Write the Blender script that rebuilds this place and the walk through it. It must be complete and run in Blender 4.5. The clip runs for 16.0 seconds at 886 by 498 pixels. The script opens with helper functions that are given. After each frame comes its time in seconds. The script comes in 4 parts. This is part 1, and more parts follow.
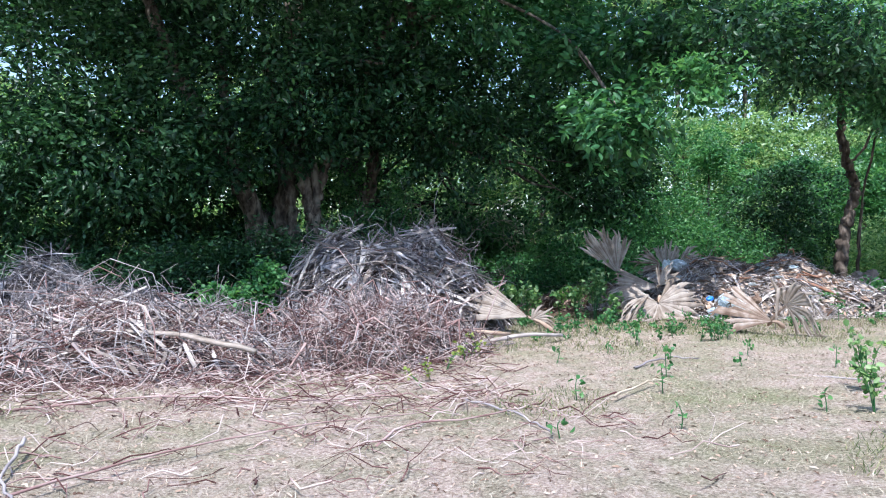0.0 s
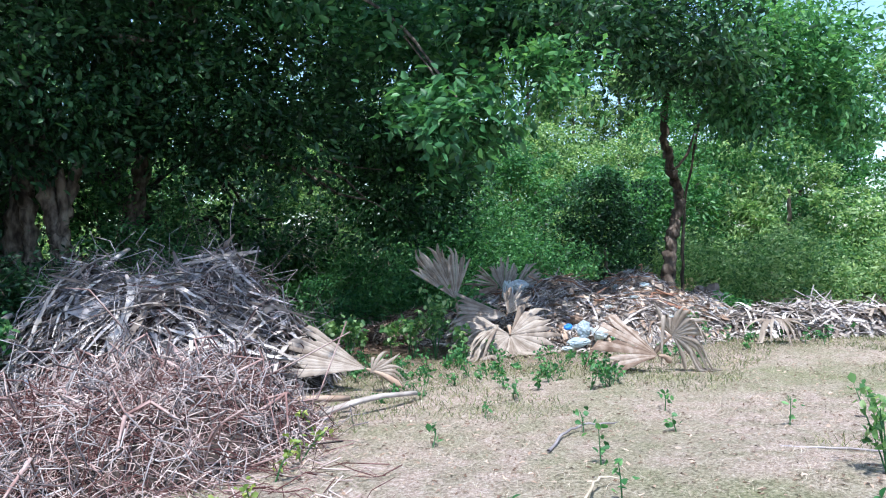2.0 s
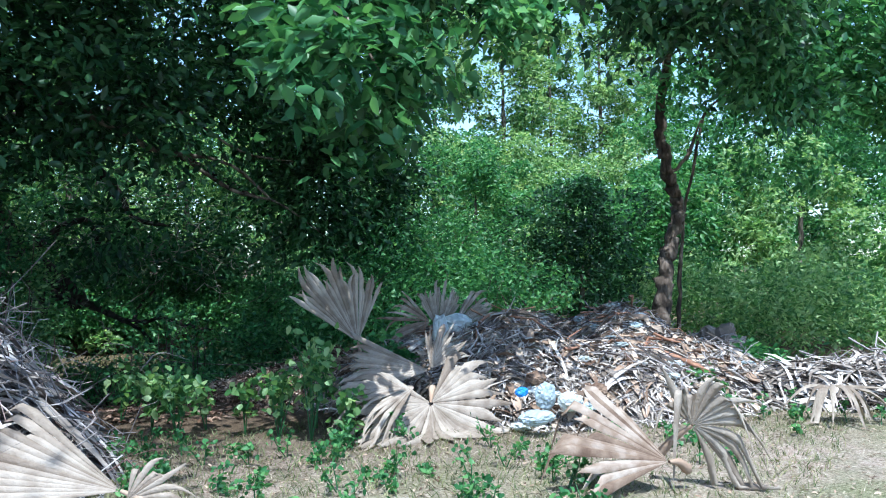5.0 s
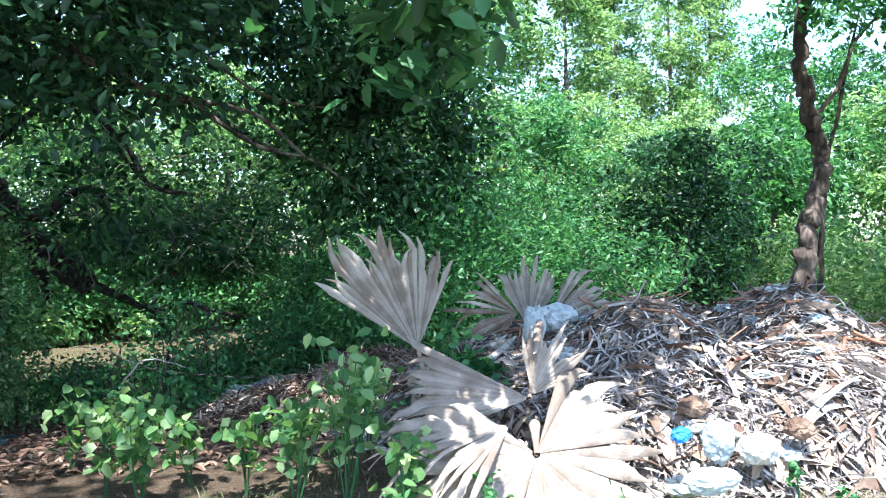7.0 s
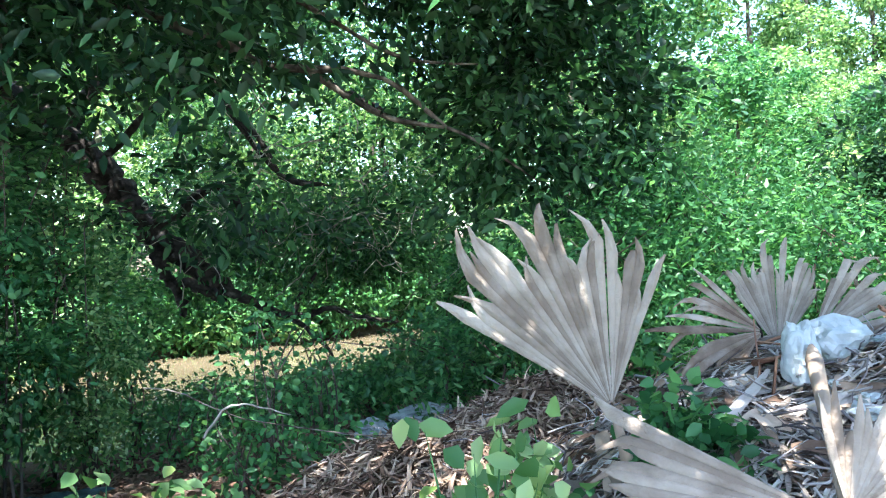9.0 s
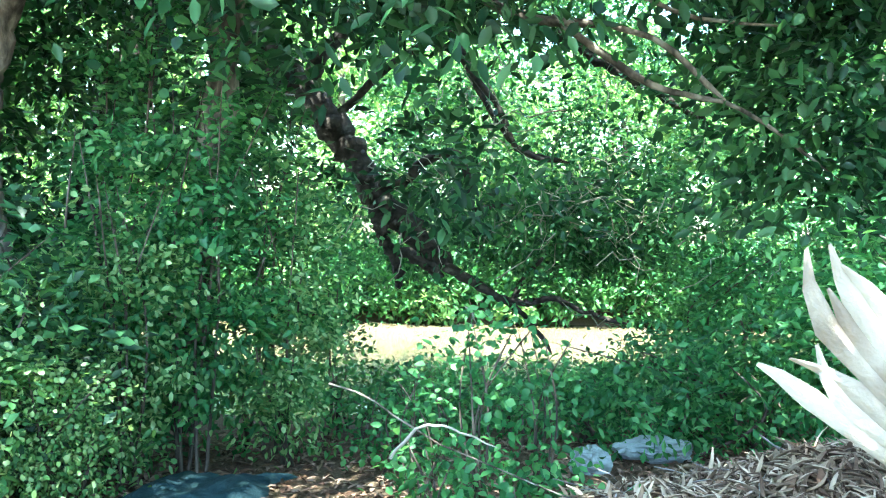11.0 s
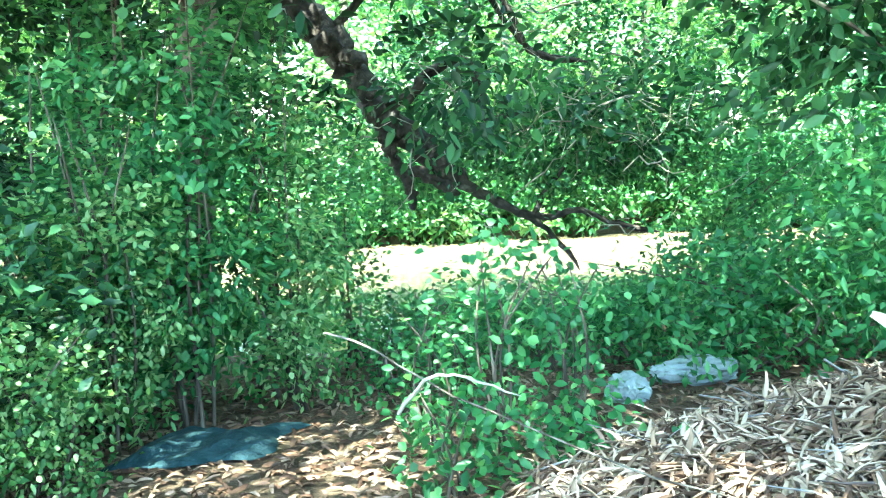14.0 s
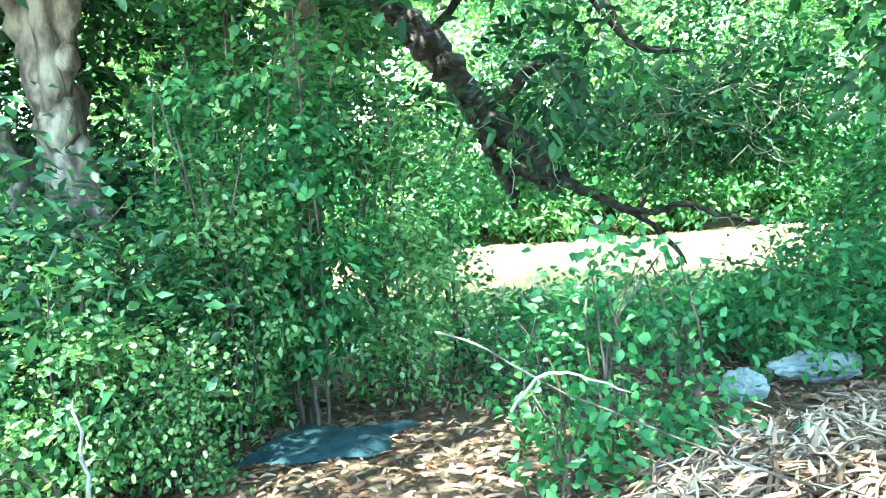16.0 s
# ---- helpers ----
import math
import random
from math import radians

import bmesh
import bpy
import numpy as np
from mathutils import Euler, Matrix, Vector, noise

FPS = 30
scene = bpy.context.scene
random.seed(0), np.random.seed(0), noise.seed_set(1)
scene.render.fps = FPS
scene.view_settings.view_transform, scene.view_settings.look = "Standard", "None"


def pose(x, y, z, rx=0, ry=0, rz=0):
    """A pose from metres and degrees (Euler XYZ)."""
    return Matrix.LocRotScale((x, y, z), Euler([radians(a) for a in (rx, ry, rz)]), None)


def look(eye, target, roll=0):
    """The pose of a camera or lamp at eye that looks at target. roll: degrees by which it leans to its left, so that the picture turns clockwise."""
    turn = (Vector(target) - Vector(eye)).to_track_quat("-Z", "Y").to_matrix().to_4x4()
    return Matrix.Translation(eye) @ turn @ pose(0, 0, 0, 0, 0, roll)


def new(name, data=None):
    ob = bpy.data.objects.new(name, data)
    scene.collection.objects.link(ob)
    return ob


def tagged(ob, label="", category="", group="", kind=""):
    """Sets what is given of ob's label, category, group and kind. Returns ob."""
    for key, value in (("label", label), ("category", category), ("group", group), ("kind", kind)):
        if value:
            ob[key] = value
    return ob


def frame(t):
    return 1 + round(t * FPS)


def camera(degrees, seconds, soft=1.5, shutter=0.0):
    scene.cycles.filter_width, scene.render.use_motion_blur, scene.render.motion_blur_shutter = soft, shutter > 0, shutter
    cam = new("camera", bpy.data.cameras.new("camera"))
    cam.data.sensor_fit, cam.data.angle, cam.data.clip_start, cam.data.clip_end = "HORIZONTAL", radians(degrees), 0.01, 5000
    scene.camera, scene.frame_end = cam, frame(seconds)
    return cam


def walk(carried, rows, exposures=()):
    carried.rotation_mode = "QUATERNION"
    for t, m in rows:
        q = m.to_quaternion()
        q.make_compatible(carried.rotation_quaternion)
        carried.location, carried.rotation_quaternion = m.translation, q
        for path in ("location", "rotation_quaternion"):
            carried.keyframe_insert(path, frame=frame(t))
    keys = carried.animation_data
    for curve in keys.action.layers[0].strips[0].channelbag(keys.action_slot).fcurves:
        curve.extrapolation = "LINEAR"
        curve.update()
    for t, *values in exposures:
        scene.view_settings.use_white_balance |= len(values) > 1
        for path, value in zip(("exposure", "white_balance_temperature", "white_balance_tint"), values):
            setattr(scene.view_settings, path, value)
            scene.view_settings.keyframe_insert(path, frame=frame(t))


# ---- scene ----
cam = camera(57.02, 16.0, soft=1.1)
PATH = [
    (0, (-0.0, 0.0, 1.43), (0.203, 1.989, 1.399), -0.1),
    (0.5, (-0.093, 0.754, 1.479), (0.258, 2.723, 1.503), -1),
    (1, (-0.151, 1.473, 1.53), (0.418, 3.39, 1.568), -0.2),
    (1.5, (-0.082, 2.267, 1.55), (0.615, 4.142, 1.575), -1.5),
    (2, (0.017, 3.038, 1.56), (0.742, 4.902, 1.555), -1.5),
    (2.5, (0.297, 3.646, 1.584), (1.093, 5.481, 1.572), -2.1),
    (3, (0.641, 4.325, 1.654), (1.459, 6.15, 1.655), -2.9),
    (3.2, (0.789, 4.632, 1.669), (1.66, 6.432, 1.662), -1.4),
    (5.3, (2.443, 6.976, 1.469), (3.197, 8.828, 1.512), -0.2),
    (5.5, (2.505, 7.247, 1.435), (3.245, 9.105, 1.473), -0.5),
    (6, (2.705, 7.827, 1.496), (3.466, 9.676, 1.477), -0.4),
    (6.5, (2.931, 8.596, 1.475), (3.687, 10.448, 1.464), -0.6),
    (7, (3.099, 9.324, 1.505), (3.749, 11.216, 1.485), -0.7),
    (7.5, (3.367, 9.882, 1.509), (3.955, 11.793, 1.485), -0.3),
    (8, (3.516, 10.451, 1.534), (3.999, 12.391, 1.503), -0.5),
    (8.2, (3.562, 10.709, 1.519), (4.0, 12.66, 1.5), -0.8),
    (10.3, (3.81, 12.338, 1.512), (3.688, 14.334, 1.459), -2.7),
    (10.5, (3.737, 12.458, 1.519), (3.571, 14.45, 1.471), -0.3),
    (11, (3.593, 12.793, 1.572), (3.297, 14.77, 1.489), 2.5),
    (11.5, (3.536, 13.031, 1.538), (3.224, 14.992, 1.301), -0.1),
    (12, (3.518, 13.161, 1.564), (3.206, 15.114, 1.264), -0.5),
    (12.5, (3.576, 13.282, 1.576), (3.258, 15.235, 1.282), -1.2),
    (13, (3.624, 13.372, 1.557), (3.296, 15.326, 1.277), -1),
    (13.5, (3.618, 13.428, 1.568), (3.279, 15.378, 1.282), -0.8),
    (14, (3.599, 13.444, 1.572), (3.248, 15.392, 1.281), -1.6),
    (14.5, (3.595, 13.422, 1.574), (3.233, 15.367, 1.284), -2),
    (15, (3.576, 13.41, 1.579), (3.131, 15.339, 1.298), -2.7),
    (15.5, (3.564, 13.393, 1.582), (3.025, 15.299, 1.304), -3.4),
    (16, (3.567, 13.393, 1.581), (2.98, 15.284, 1.301), -4.1),
]
EXPOSURES = [(0.0, 1.3, 5700, 12), (3.2, 1.3, 5600, 7), (5.3, 1.5, 5350, 3), (7.0, 2.35, 5700, 8), (8.2, 2.75, 5900, 10), (10.3, 3.45, 5900, -4), (11.0, 4.1, 5850, -9), (12.0, 4.6, 6000, -17), (16.0, 4.75, 5950, -17)]
walk(cam, [(t, look(eye, target, roll)) for t, eye, target, roll in PATH], EXPOSURES)

# ---- light ----
SUN_ELEVATION, SUN_AZIMUTH = 66.0, 202.0  # degrees; azimuth clockwise from +y
world = bpy.data.worlds.new("world")
scene.world = world
world.use_nodes = True
wn = world.node_tree
sky = wn.nodes.new("ShaderNodeTexSky")
sky.sky_type, sky.sun_disc = "NISHITA", False
sky.sun_elevation, sky.sun_rotation = radians(SUN_ELEVATION), radians(SUN_AZIMUTH)
wn.links.new(sky.outputs[0], wn.nodes["Background"].inputs[0])
wn.nodes["Background"].inputs[1].default_value = 0.13
sun = new("sun", bpy.data.lights.new("sun", "SUN"))
sun.data.energy, sun.data.angle, sun.data.color = 3.6, radians(0.5), (1.0, 0.95, 0.88)
ce = math.cos(radians(SUN_ELEVATION))
sun_from = Vector((ce * math.sin(radians(SUN_AZIMUTH)), ce * math.cos(radians(SUN_AZIMUTH)), math.sin(radians(SUN_ELEVATION))))
sun.matrix_world = look(sun_from * 40, (0, 0, 0))


# ---- materials ----
def material(name, ramp, scale=6.0, detail=6.0, rough=0.85, bump=0.3, bump_scale=40.0, stretch=(1, 1, 1), island=0.0, per_object=0.0,
             translucent=0.0, metal=0.0, specular=0.3, coat=0.0):
    """A rough natural surface: a noise ramp of colours, a fine bump, and a shade of its own for each piece."""
    mat = bpy.data.materials.new(name)
    mat.use_nodes = True
    t = mat.node_tree
    n, link = t.nodes, t.links.new
    bsdf, out = n["Principled BSDF"], n["Material Output"]
    coord, mapping = n.new("ShaderNodeTexCoord"), n.new("ShaderNodeMapping")
    mapping.inputs["Scale"].default_value = stretch
    link(coord.outputs["Object"], mapping.inputs[0])
    noise_a, noise_b, ramp_node = n.new("ShaderNodeTexNoise"), n.new("ShaderNodeTexNoise"), n.new("ShaderNodeValToRGB")
    noise_a.inputs["Scale"].default_value, noise_a.inputs["Detail"].default_value = scale, detail
    noise_b.inputs["Scale"].default_value, noise_b.inputs["Detail"].default_value = bump_scale, 5.0
    link(mapping.outputs[0], noise_a.inputs["Vector"])
    link(mapping.outputs[0], noise_b.inputs["Vector"])
    while len(ramp_node.color_ramp.elements) < len(ramp):
        ramp_node.color_ramp.elements.new(0.5)
    for e, (at, colour) in zip(ramp_node.color_ramp.elements, ramp):
        e.position, e.color = at, (*colour, 1)
    fac = noise_a.outputs[0]
    if island or per_object:
        geo = n.new("ShaderNodeNewGeometry") if island else n.new("ShaderNodeObjectInfo")
        add = n.new("ShaderNodeMath")
        add.operation = "MULTIPLY_ADD"
        spread = n.new("ShaderNodeMath")
        spread.operation = "SUBTRACT"
        spread.inputs[1].default_value = 0.5
        link(geo.outputs["Random Per Island" if island else "Random"], spread.inputs[0])
        link(spread.outputs[0], add.inputs[0])
        add.inputs[1].default_value = island or per_object
        link(fac, add.inputs[2])
        fac = add.outputs[0]
    link(fac, ramp_node.inputs[0])
    link(ramp_node.outputs[0], bsdf.inputs["Base Color"])
    bsdf.inputs["Roughness"].default_value, bsdf.inputs["Metallic"].default_value = rough, metal
    bsdf.inputs["Specular IOR Level"].default_value = specular
    if bump:
        b = n.new("ShaderNodeBump")
        b.inputs["Strength"].default_value, b.inputs["Distance"].default_value = bump, 0.02
        link(noise_b.outputs[0], b.inputs["Height"])
        link(b.outputs[0], bsdf.inputs["Normal"])
    if translucent:
        tr, mix = n.new("ShaderNodeBsdfTranslucent"), n.new("ShaderNodeMixShader")
        # light that has come through is yellower than what is thrown back
        warm = n.new("ShaderNodeMix")
        warm.data_type, warm.blend_type = "RGBA", "MULTIPLY"
        warm.inputs[0].default_value, warm.inputs[7].default_value = 1.0, (1.15, 1.12, 0.7, 1)
        link(ramp_node.outputs[0], warm.inputs[6])
        link(warm.outputs[2], tr.inputs[0])
        mix.inputs[0].default_value = translucent
        link(bsdf.outputs[0], mix.inputs[1])
        link(tr.outputs[0], mix.inputs[2])
        link(mix.outputs[0], out.inputs[0])
    return mat


def leaf_material(name, dark, mid, light, translucent=0.4):
    return material(name, [(0.2, dark), (0.5, mid), (0.85, light)], scale=0.7, detail=2.0, rough=0.45, bump=0.0, island=0.8,
                    translucent=translucent, specular=0.42)


# leaf greens stepped by light: this darkest one has shade in its colour
LEAF_SHADED = leaf_material("leaf_shaded", (0.012, 0.042, 0.018), (0.028, 0.085, 0.034), (0.075, 0.18, 0.07))
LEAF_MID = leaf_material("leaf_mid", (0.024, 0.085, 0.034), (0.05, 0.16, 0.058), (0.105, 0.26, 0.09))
# lighter copy of the leaf green, some light painted into it
LEAF_HALF_LIT = leaf_material("leaf_half_lit", (0.034, 0.12, 0.042), (0.072, 0.22, 0.074), (0.16, 0.35, 0.125), 0.5)
# palest leaf copy: sunlight and glare are put into the colour
LEAF_SUNLIT = leaf_material("leaf_sunlit", (0.065, 0.17, 0.055), (0.175, 0.32, 0.115), (0.4, 0.54, 0.26), 0.55)
GRASS = material("dull_grass", [(0.2, (0.07, 0.095, 0.04)), (0.5, (0.15, 0.185, 0.08)), (0.8, (0.32, 0.31, 0.17))], 2, 3, 0.7, 0.0, 40, island=0.9, translucent=0.3)
LEAF_YELLOW = leaf_material("leaf_yellow", (0.14, 0.22, 0.05), (0.25, 0.34, 0.08), (0.4, 0.45, 0.12), 0.5)
BARK = material("bark", [(0.36, (0.035, 0.028, 0.022)), (0.5, (0.11, 0.09, 0.072)), (0.64, (0.23, 0.2, 0.16))], 9, 9, 0.95, 1.0, 22, (1, 1, 0.4))
BARK_BROWN = material("bark_brown", [(0.36, (0.03, 0.022, 0.017)), (0.52, (0.085, 0.064, 0.05)), (0.66, (0.17, 0.135, 0.11))], 9, 9, 0.95, 1.0, 26, (1, 1, 0.35))
BARK_DARK = material("bark_dark", [(0.35, (0.02, 0.016, 0.014)), (0.6, (0.06, 0.048, 0.04)), (0.78, (0.19, 0.17, 0.15))], 9, 8, 0.95, 1.0, 30)
BARK_PALE = material("bark_pale", [(0.3, (0.2, 0.17, 0.13)), (0.6, (0.36, 0.32, 0.26)), (0.8, (0.5, 0.46, 0.39))], 6, 8, 0.9, 0.8, 22, (1, 1, 0.25))
TWIG_GREY = material("twig_grey", [(0.25, (0.09, 0.075, 0.075)), (0.5, (0.22, 0.195, 0.195)), (0.8, (0.4, 0.365, 0.355))], 3, 4, 0.9, 0.3, 60, island=0.9)
TWIG_RED = material("twig_red", [(0.25, (0.075, 0.03, 0.027)), (0.5, (0.24, 0.145, 0.13)), (0.78, (0.54, 0.44, 0.4))], 3, 4, 0.9, 0.3, 60, island=0.9)
STRIP = material("dry_strip", [(0.2, (0.14, 0.112, 0.092)), (0.5, (0.33, 0.285, 0.25)), (0.8, (0.54, 0.49, 0.445))], 3, 5, 0.75, 0.3, 50, island=0.8)
# greyer, darker copy of the dry strip; the brush heap's shade is in it
STRIP_SHADE_GREY = material("shade_grey_strip", [(0.2, (0.05, 0.045, 0.047)), (0.5, (0.18, 0.165, 0.165)), (0.8, (0.40, 0.37, 0.365))], 3, 5, 0.75, 0.3, 50, island=0.9)
HUSK = material("dry_husk", [(0.2, (0.09, 0.052, 0.034)), (0.5, (0.29, 0.2, 0.14)), (0.8, (0.46, 0.355, 0.27))], 3, 5, 0.8, 0.3, 50, island=0.8)
PALM = material("dry_palm", [(0.3, (0.18, 0.138, 0.105)), (0.5, (0.275, 0.225, 0.18)), (0.7, (0.37, 0.315, 0.262))], 7, 7, 0.6, 0.4, 60, per_object=0.35, translucent=0.12)
PALM_BROWN = material("dry_palm_brown", [(0.25, (0.11, 0.068, 0.045)), (0.5, (0.23, 0.165, 0.12)), (0.75, (0.4, 0.335, 0.28))], 7, 7, 0.6, 0.4, 60, per_object=0.4, translucent=0.12)
CHAFF = material("chaff_core", [(0.3, (0.06, 0.048, 0.04)), (0.52, (0.19, 0.16, 0.135)), (0.7, (0.36, 0.315, 0.27))], 26, 8, 0.95, 1.0, 60)
# heap core painted very dark, as shadow in the gaps between pieces
LITTER_SHADED = material("shaded_litter_core", [(0.3, (0.02, 0.016, 0.013)), (0.55, (0.06, 0.046, 0.038)), (0.8, (0.15, 0.115, 0.095))], 12, 8, 0.95, 1.0, 40)
STRAW = material("straw", [(0.2, (0.22, 0.16, 0.11)), (0.5, (0.40, 0.33, 0.24)), (0.8, (0.56, 0.49, 0.38))], 3, 3, 0.85, 0.0, 40, island=0.9)
BROWN_LEAF = material("brown_leaf", [(0.2, (0.06, 0.03, 0.018)), (0.5, (0.17, 0.095, 0.06)), (0.8, (0.28, 0.19, 0.14))], 3, 5, 0.8, 0.3, 50, island=0.9)
BAG_WHITE = material("bag_white", [(0.3, (0.42, 0.46, 0.48)), (0.7, (0.68, 0.71, 0.72))], 8, 4, 0.35, 0.5, 25, translucent=0.25, specular=0.5)
BAG_GREY = material("bag_grey", [(0.3, (0.17, 0.20, 0.205)), (0.7, (0.30, 0.33, 0.33))], 8, 4, 0.5, 0.5, 25)
BAG_BLUE = material("bag_blue", [(0.3, (0.02, 0.12, 0.5)), (0.7, (0.06, 0.28, 0.75))], 8, 4, 0.35, 0.5, 25)
BAG_PALEBLUE = material("bag_paleblue", [(0.3, (0.33, 0.40, 0.46)), (0.7, (0.54, 0.61, 0.67))], 8, 4, 0.3, 0.5, 25, translucent=0.3, specular=0.5)
TARP = material("tarp", [(0.3, (0.012, 0.028, 0.034)), (0.6, (0.022, 0.048, 0.058)), (0.8, (0.06, 0.09, 0.1))], 9, 8, 0.8, 0.6, 35, specular=0.15)
BOARD = material("board", [(0.3, (0.40, 0.27, 0.16)), (0.7, (0.60, 0.46, 0.31))], 8, 5, 0.85, 0.3, 30)
RUST = material("rusty_bark", [(0.3, (0.16, 0.07, 0.04)), (0.7, (0.36, 0.2, 0.13))], 8, 5, 0.85, 0.5, 30)


def ground_material():
    mat = bpy.data.materials.new("soil")
    mat.use_nodes = True
    t = mat.node_tree
    n, link = t.nodes, t.links.new
    bsdf = n["Principled BSDF"]
    geo = n.new("ShaderNodeNewGeometry")

    def noise_at(scale, detail, rough=0.6):
        k = n.new("ShaderNodeTexNoise")
        k.inputs["Scale"].default_value, k.inputs["Detail"].default_value, k.inputs["Roughness"].default_value = scale, detail, rough
        link(geo.outputs["Position"], k.inputs["Vector"])
        return k

    def ramp(src, stops):
        r = n.new("ShaderNodeValToRGB")
        while len(r.color_ramp.elements) < len(stops):
            r.color_ramp.elements.new(0.5)
        for e, (at, c) in zip(r.color_ramp.elements, stops):
            e.position, e.color = at, (*c, 1)
        link(src, r.inputs[0])
        return r

    def mix(fac, a, b):
        m = n.new("ShaderNodeMix")
        m.data_type = "RGBA"
        link(fac, m.inputs[0])
        link(a, m.inputs[6])
        link(b, m.inputs[7])
        return m.outputs[2]

    fine, mid, large, grain = noise_at(38, 8, 0.75), noise_at(3.2, 6), noise_at(0.45, 4), noise_at(120, 4, 0.7)
    bare = ramp(fine.outputs[0], [(0.34, (0.17, 0.12, 0.095)), (0.5, (0.45, 0.35, 0.285)), (0.64, (0.66, 0.565, 0.49))])
    straw = ramp(fine.outputs[0], [(0.35, (0.11, 0.09, 0.06)), (0.52, (0.36, 0.31, 0.225)), (0.66, (0.58, 0.52, 0.42))])
    mossy = ramp(fine.outputs[0], [(0.36, (0.09, 0.10, 0.05)), (0.52, (0.27, 0.265, 0.15)), (0.66, (0.48, 0.44, 0.3))])
    brown = ramp(fine.outputs[0], [(0.3, (0.05, 0.036, 0.025)), (0.55, (0.15, 0.105, 0.07)), (0.75, (0.28, 0.21, 0.15))])
    m1 = ramp(mid.outputs[0], [(0.42, (0, 0, 0)), (0.6, (1, 1, 1))])
    m2 = ramp(large.outputs[0], [(0.48, (0, 0, 0)), (0.66, (1, 1, 1))])
    a = mix(m1.outputs[0], bare.outputs[0], straw.outputs[0])
    b = mix(m2.outputs[0], a, mossy.outputs[0])
    sep = n.new("ShaderNodeSeparateXYZ")
    link(geo.outputs["Position"], sep.inputs[0])
    # the wooded river bank lies under old leaf mould
    along = n.new("ShaderNodeMapRange")
    along.inputs[1].default_value, along.inputs[2].default_value = 12.5, 15.5
    wob = n.new("ShaderNodeMath")
    wob.operation = "MULTIPLY_ADD"
    link(mid.outputs[0], wob.inputs[0])
    wob.inputs[1].default_value = 2.0
    link(sep.outputs[1], wob.inputs[2])
    link(wob.outputs[0], along.inputs[0])
    c = mix(along.outputs[0], b, brown.outputs[0])
    link(c, bsdf.inputs["Base Color"])
    bsdf.inputs["Roughness"].default_value, bsdf.inputs["Specular IOR Level"].default_value = 0.95, 0.15
    bump = n.new("ShaderNodeBump")
    bump.inputs["Strength"].default_value, bump.inputs["Distance"].default_value = 0.9, 0.03
    both = n.new("ShaderNodeMath")
    both.operation = "ADD"
    link(fine.outputs[0], both.inputs[0])
    link(grain.outputs[0], both.inputs[1])
    link(both.outputs[0], bump.inputs["Height"])
    link(bump.outputs[0], bsdf.inputs["Normal"])
    return mat


def water_material():
    mat = material("muddy_water", [(0.3, (0.13, 0.1, 0.058)), (0.7, (0.2, 0.158, 0.095))], 0.4, 4, 0.12, 0.15, 3.0, specular=0.5)
    return mat


SOIL, WATER = ground_material(), water_material()

# ---- building blocks ----
rng = np.random.default_rng(7)


def mesh_from(name, verts, faces, mat, smooth=False):
    """verts: n x 3; faces: m x 3 or m x 4 array, or a list of mixed faces."""
    me = bpy.data.meshes.new(name)
    verts = np.asarray(verts, dtype=np.float32)
    if isinstance(faces, np.ndarray):
        k = faces.shape[1]
        me.vertices.add(len(verts))
        me.vertices.foreach_set("co", verts.ravel())
        me.loops.add(faces.size)
        me.loops.foreach_set("vertex_index", faces.astype(np.int32).ravel())
        me.polygons.add(len(faces))
        me.polygons.foreach_set("loop_start", np.arange(0, faces.size, k, dtype=np.int32))
        me.update(calc_edges=True)
    else:
        me.from_pydata(verts.tolist(), [], faces)
        me.update()
    if smooth:
        me.polygons.foreach_set("use_smooth", np.ones(len(me.polygons), dtype=bool))
    me.materials.append(mat)
    return me


def thing(name, at, label, category, group="", kind=""):
    ob = new(name)
    ob.location = at
    ob.empty_display_size = 0.1
    return tagged(ob, label, category, group, kind)


def origin_of(ob):
    o = Vector((0, 0, 0))
    while ob:
        o += ob.location
        ob = ob.parent
    return o


def part(name, verts, faces, mat, parent, label="", kind="", smooth=False):
    """One mesh object under a thing (or under a part), from places in the world."""
    verts = np.asarray(verts, dtype=float) - np.array(origin_of(parent))
    ob = new(name, mesh_from(name, verts, faces, mat, smooth))
    ob.parent = parent
    return tagged(ob, label, kind=kind)


def solo(name, verts, faces, mat, at, label, category="", group="", kind="", smooth=False):
    ob = new(name, mesh_from(name, np.asarray(verts, dtype=float) - np.array(at), faces, mat, smooth))
    ob.location = at
    return tagged(ob, label, category, group, kind)


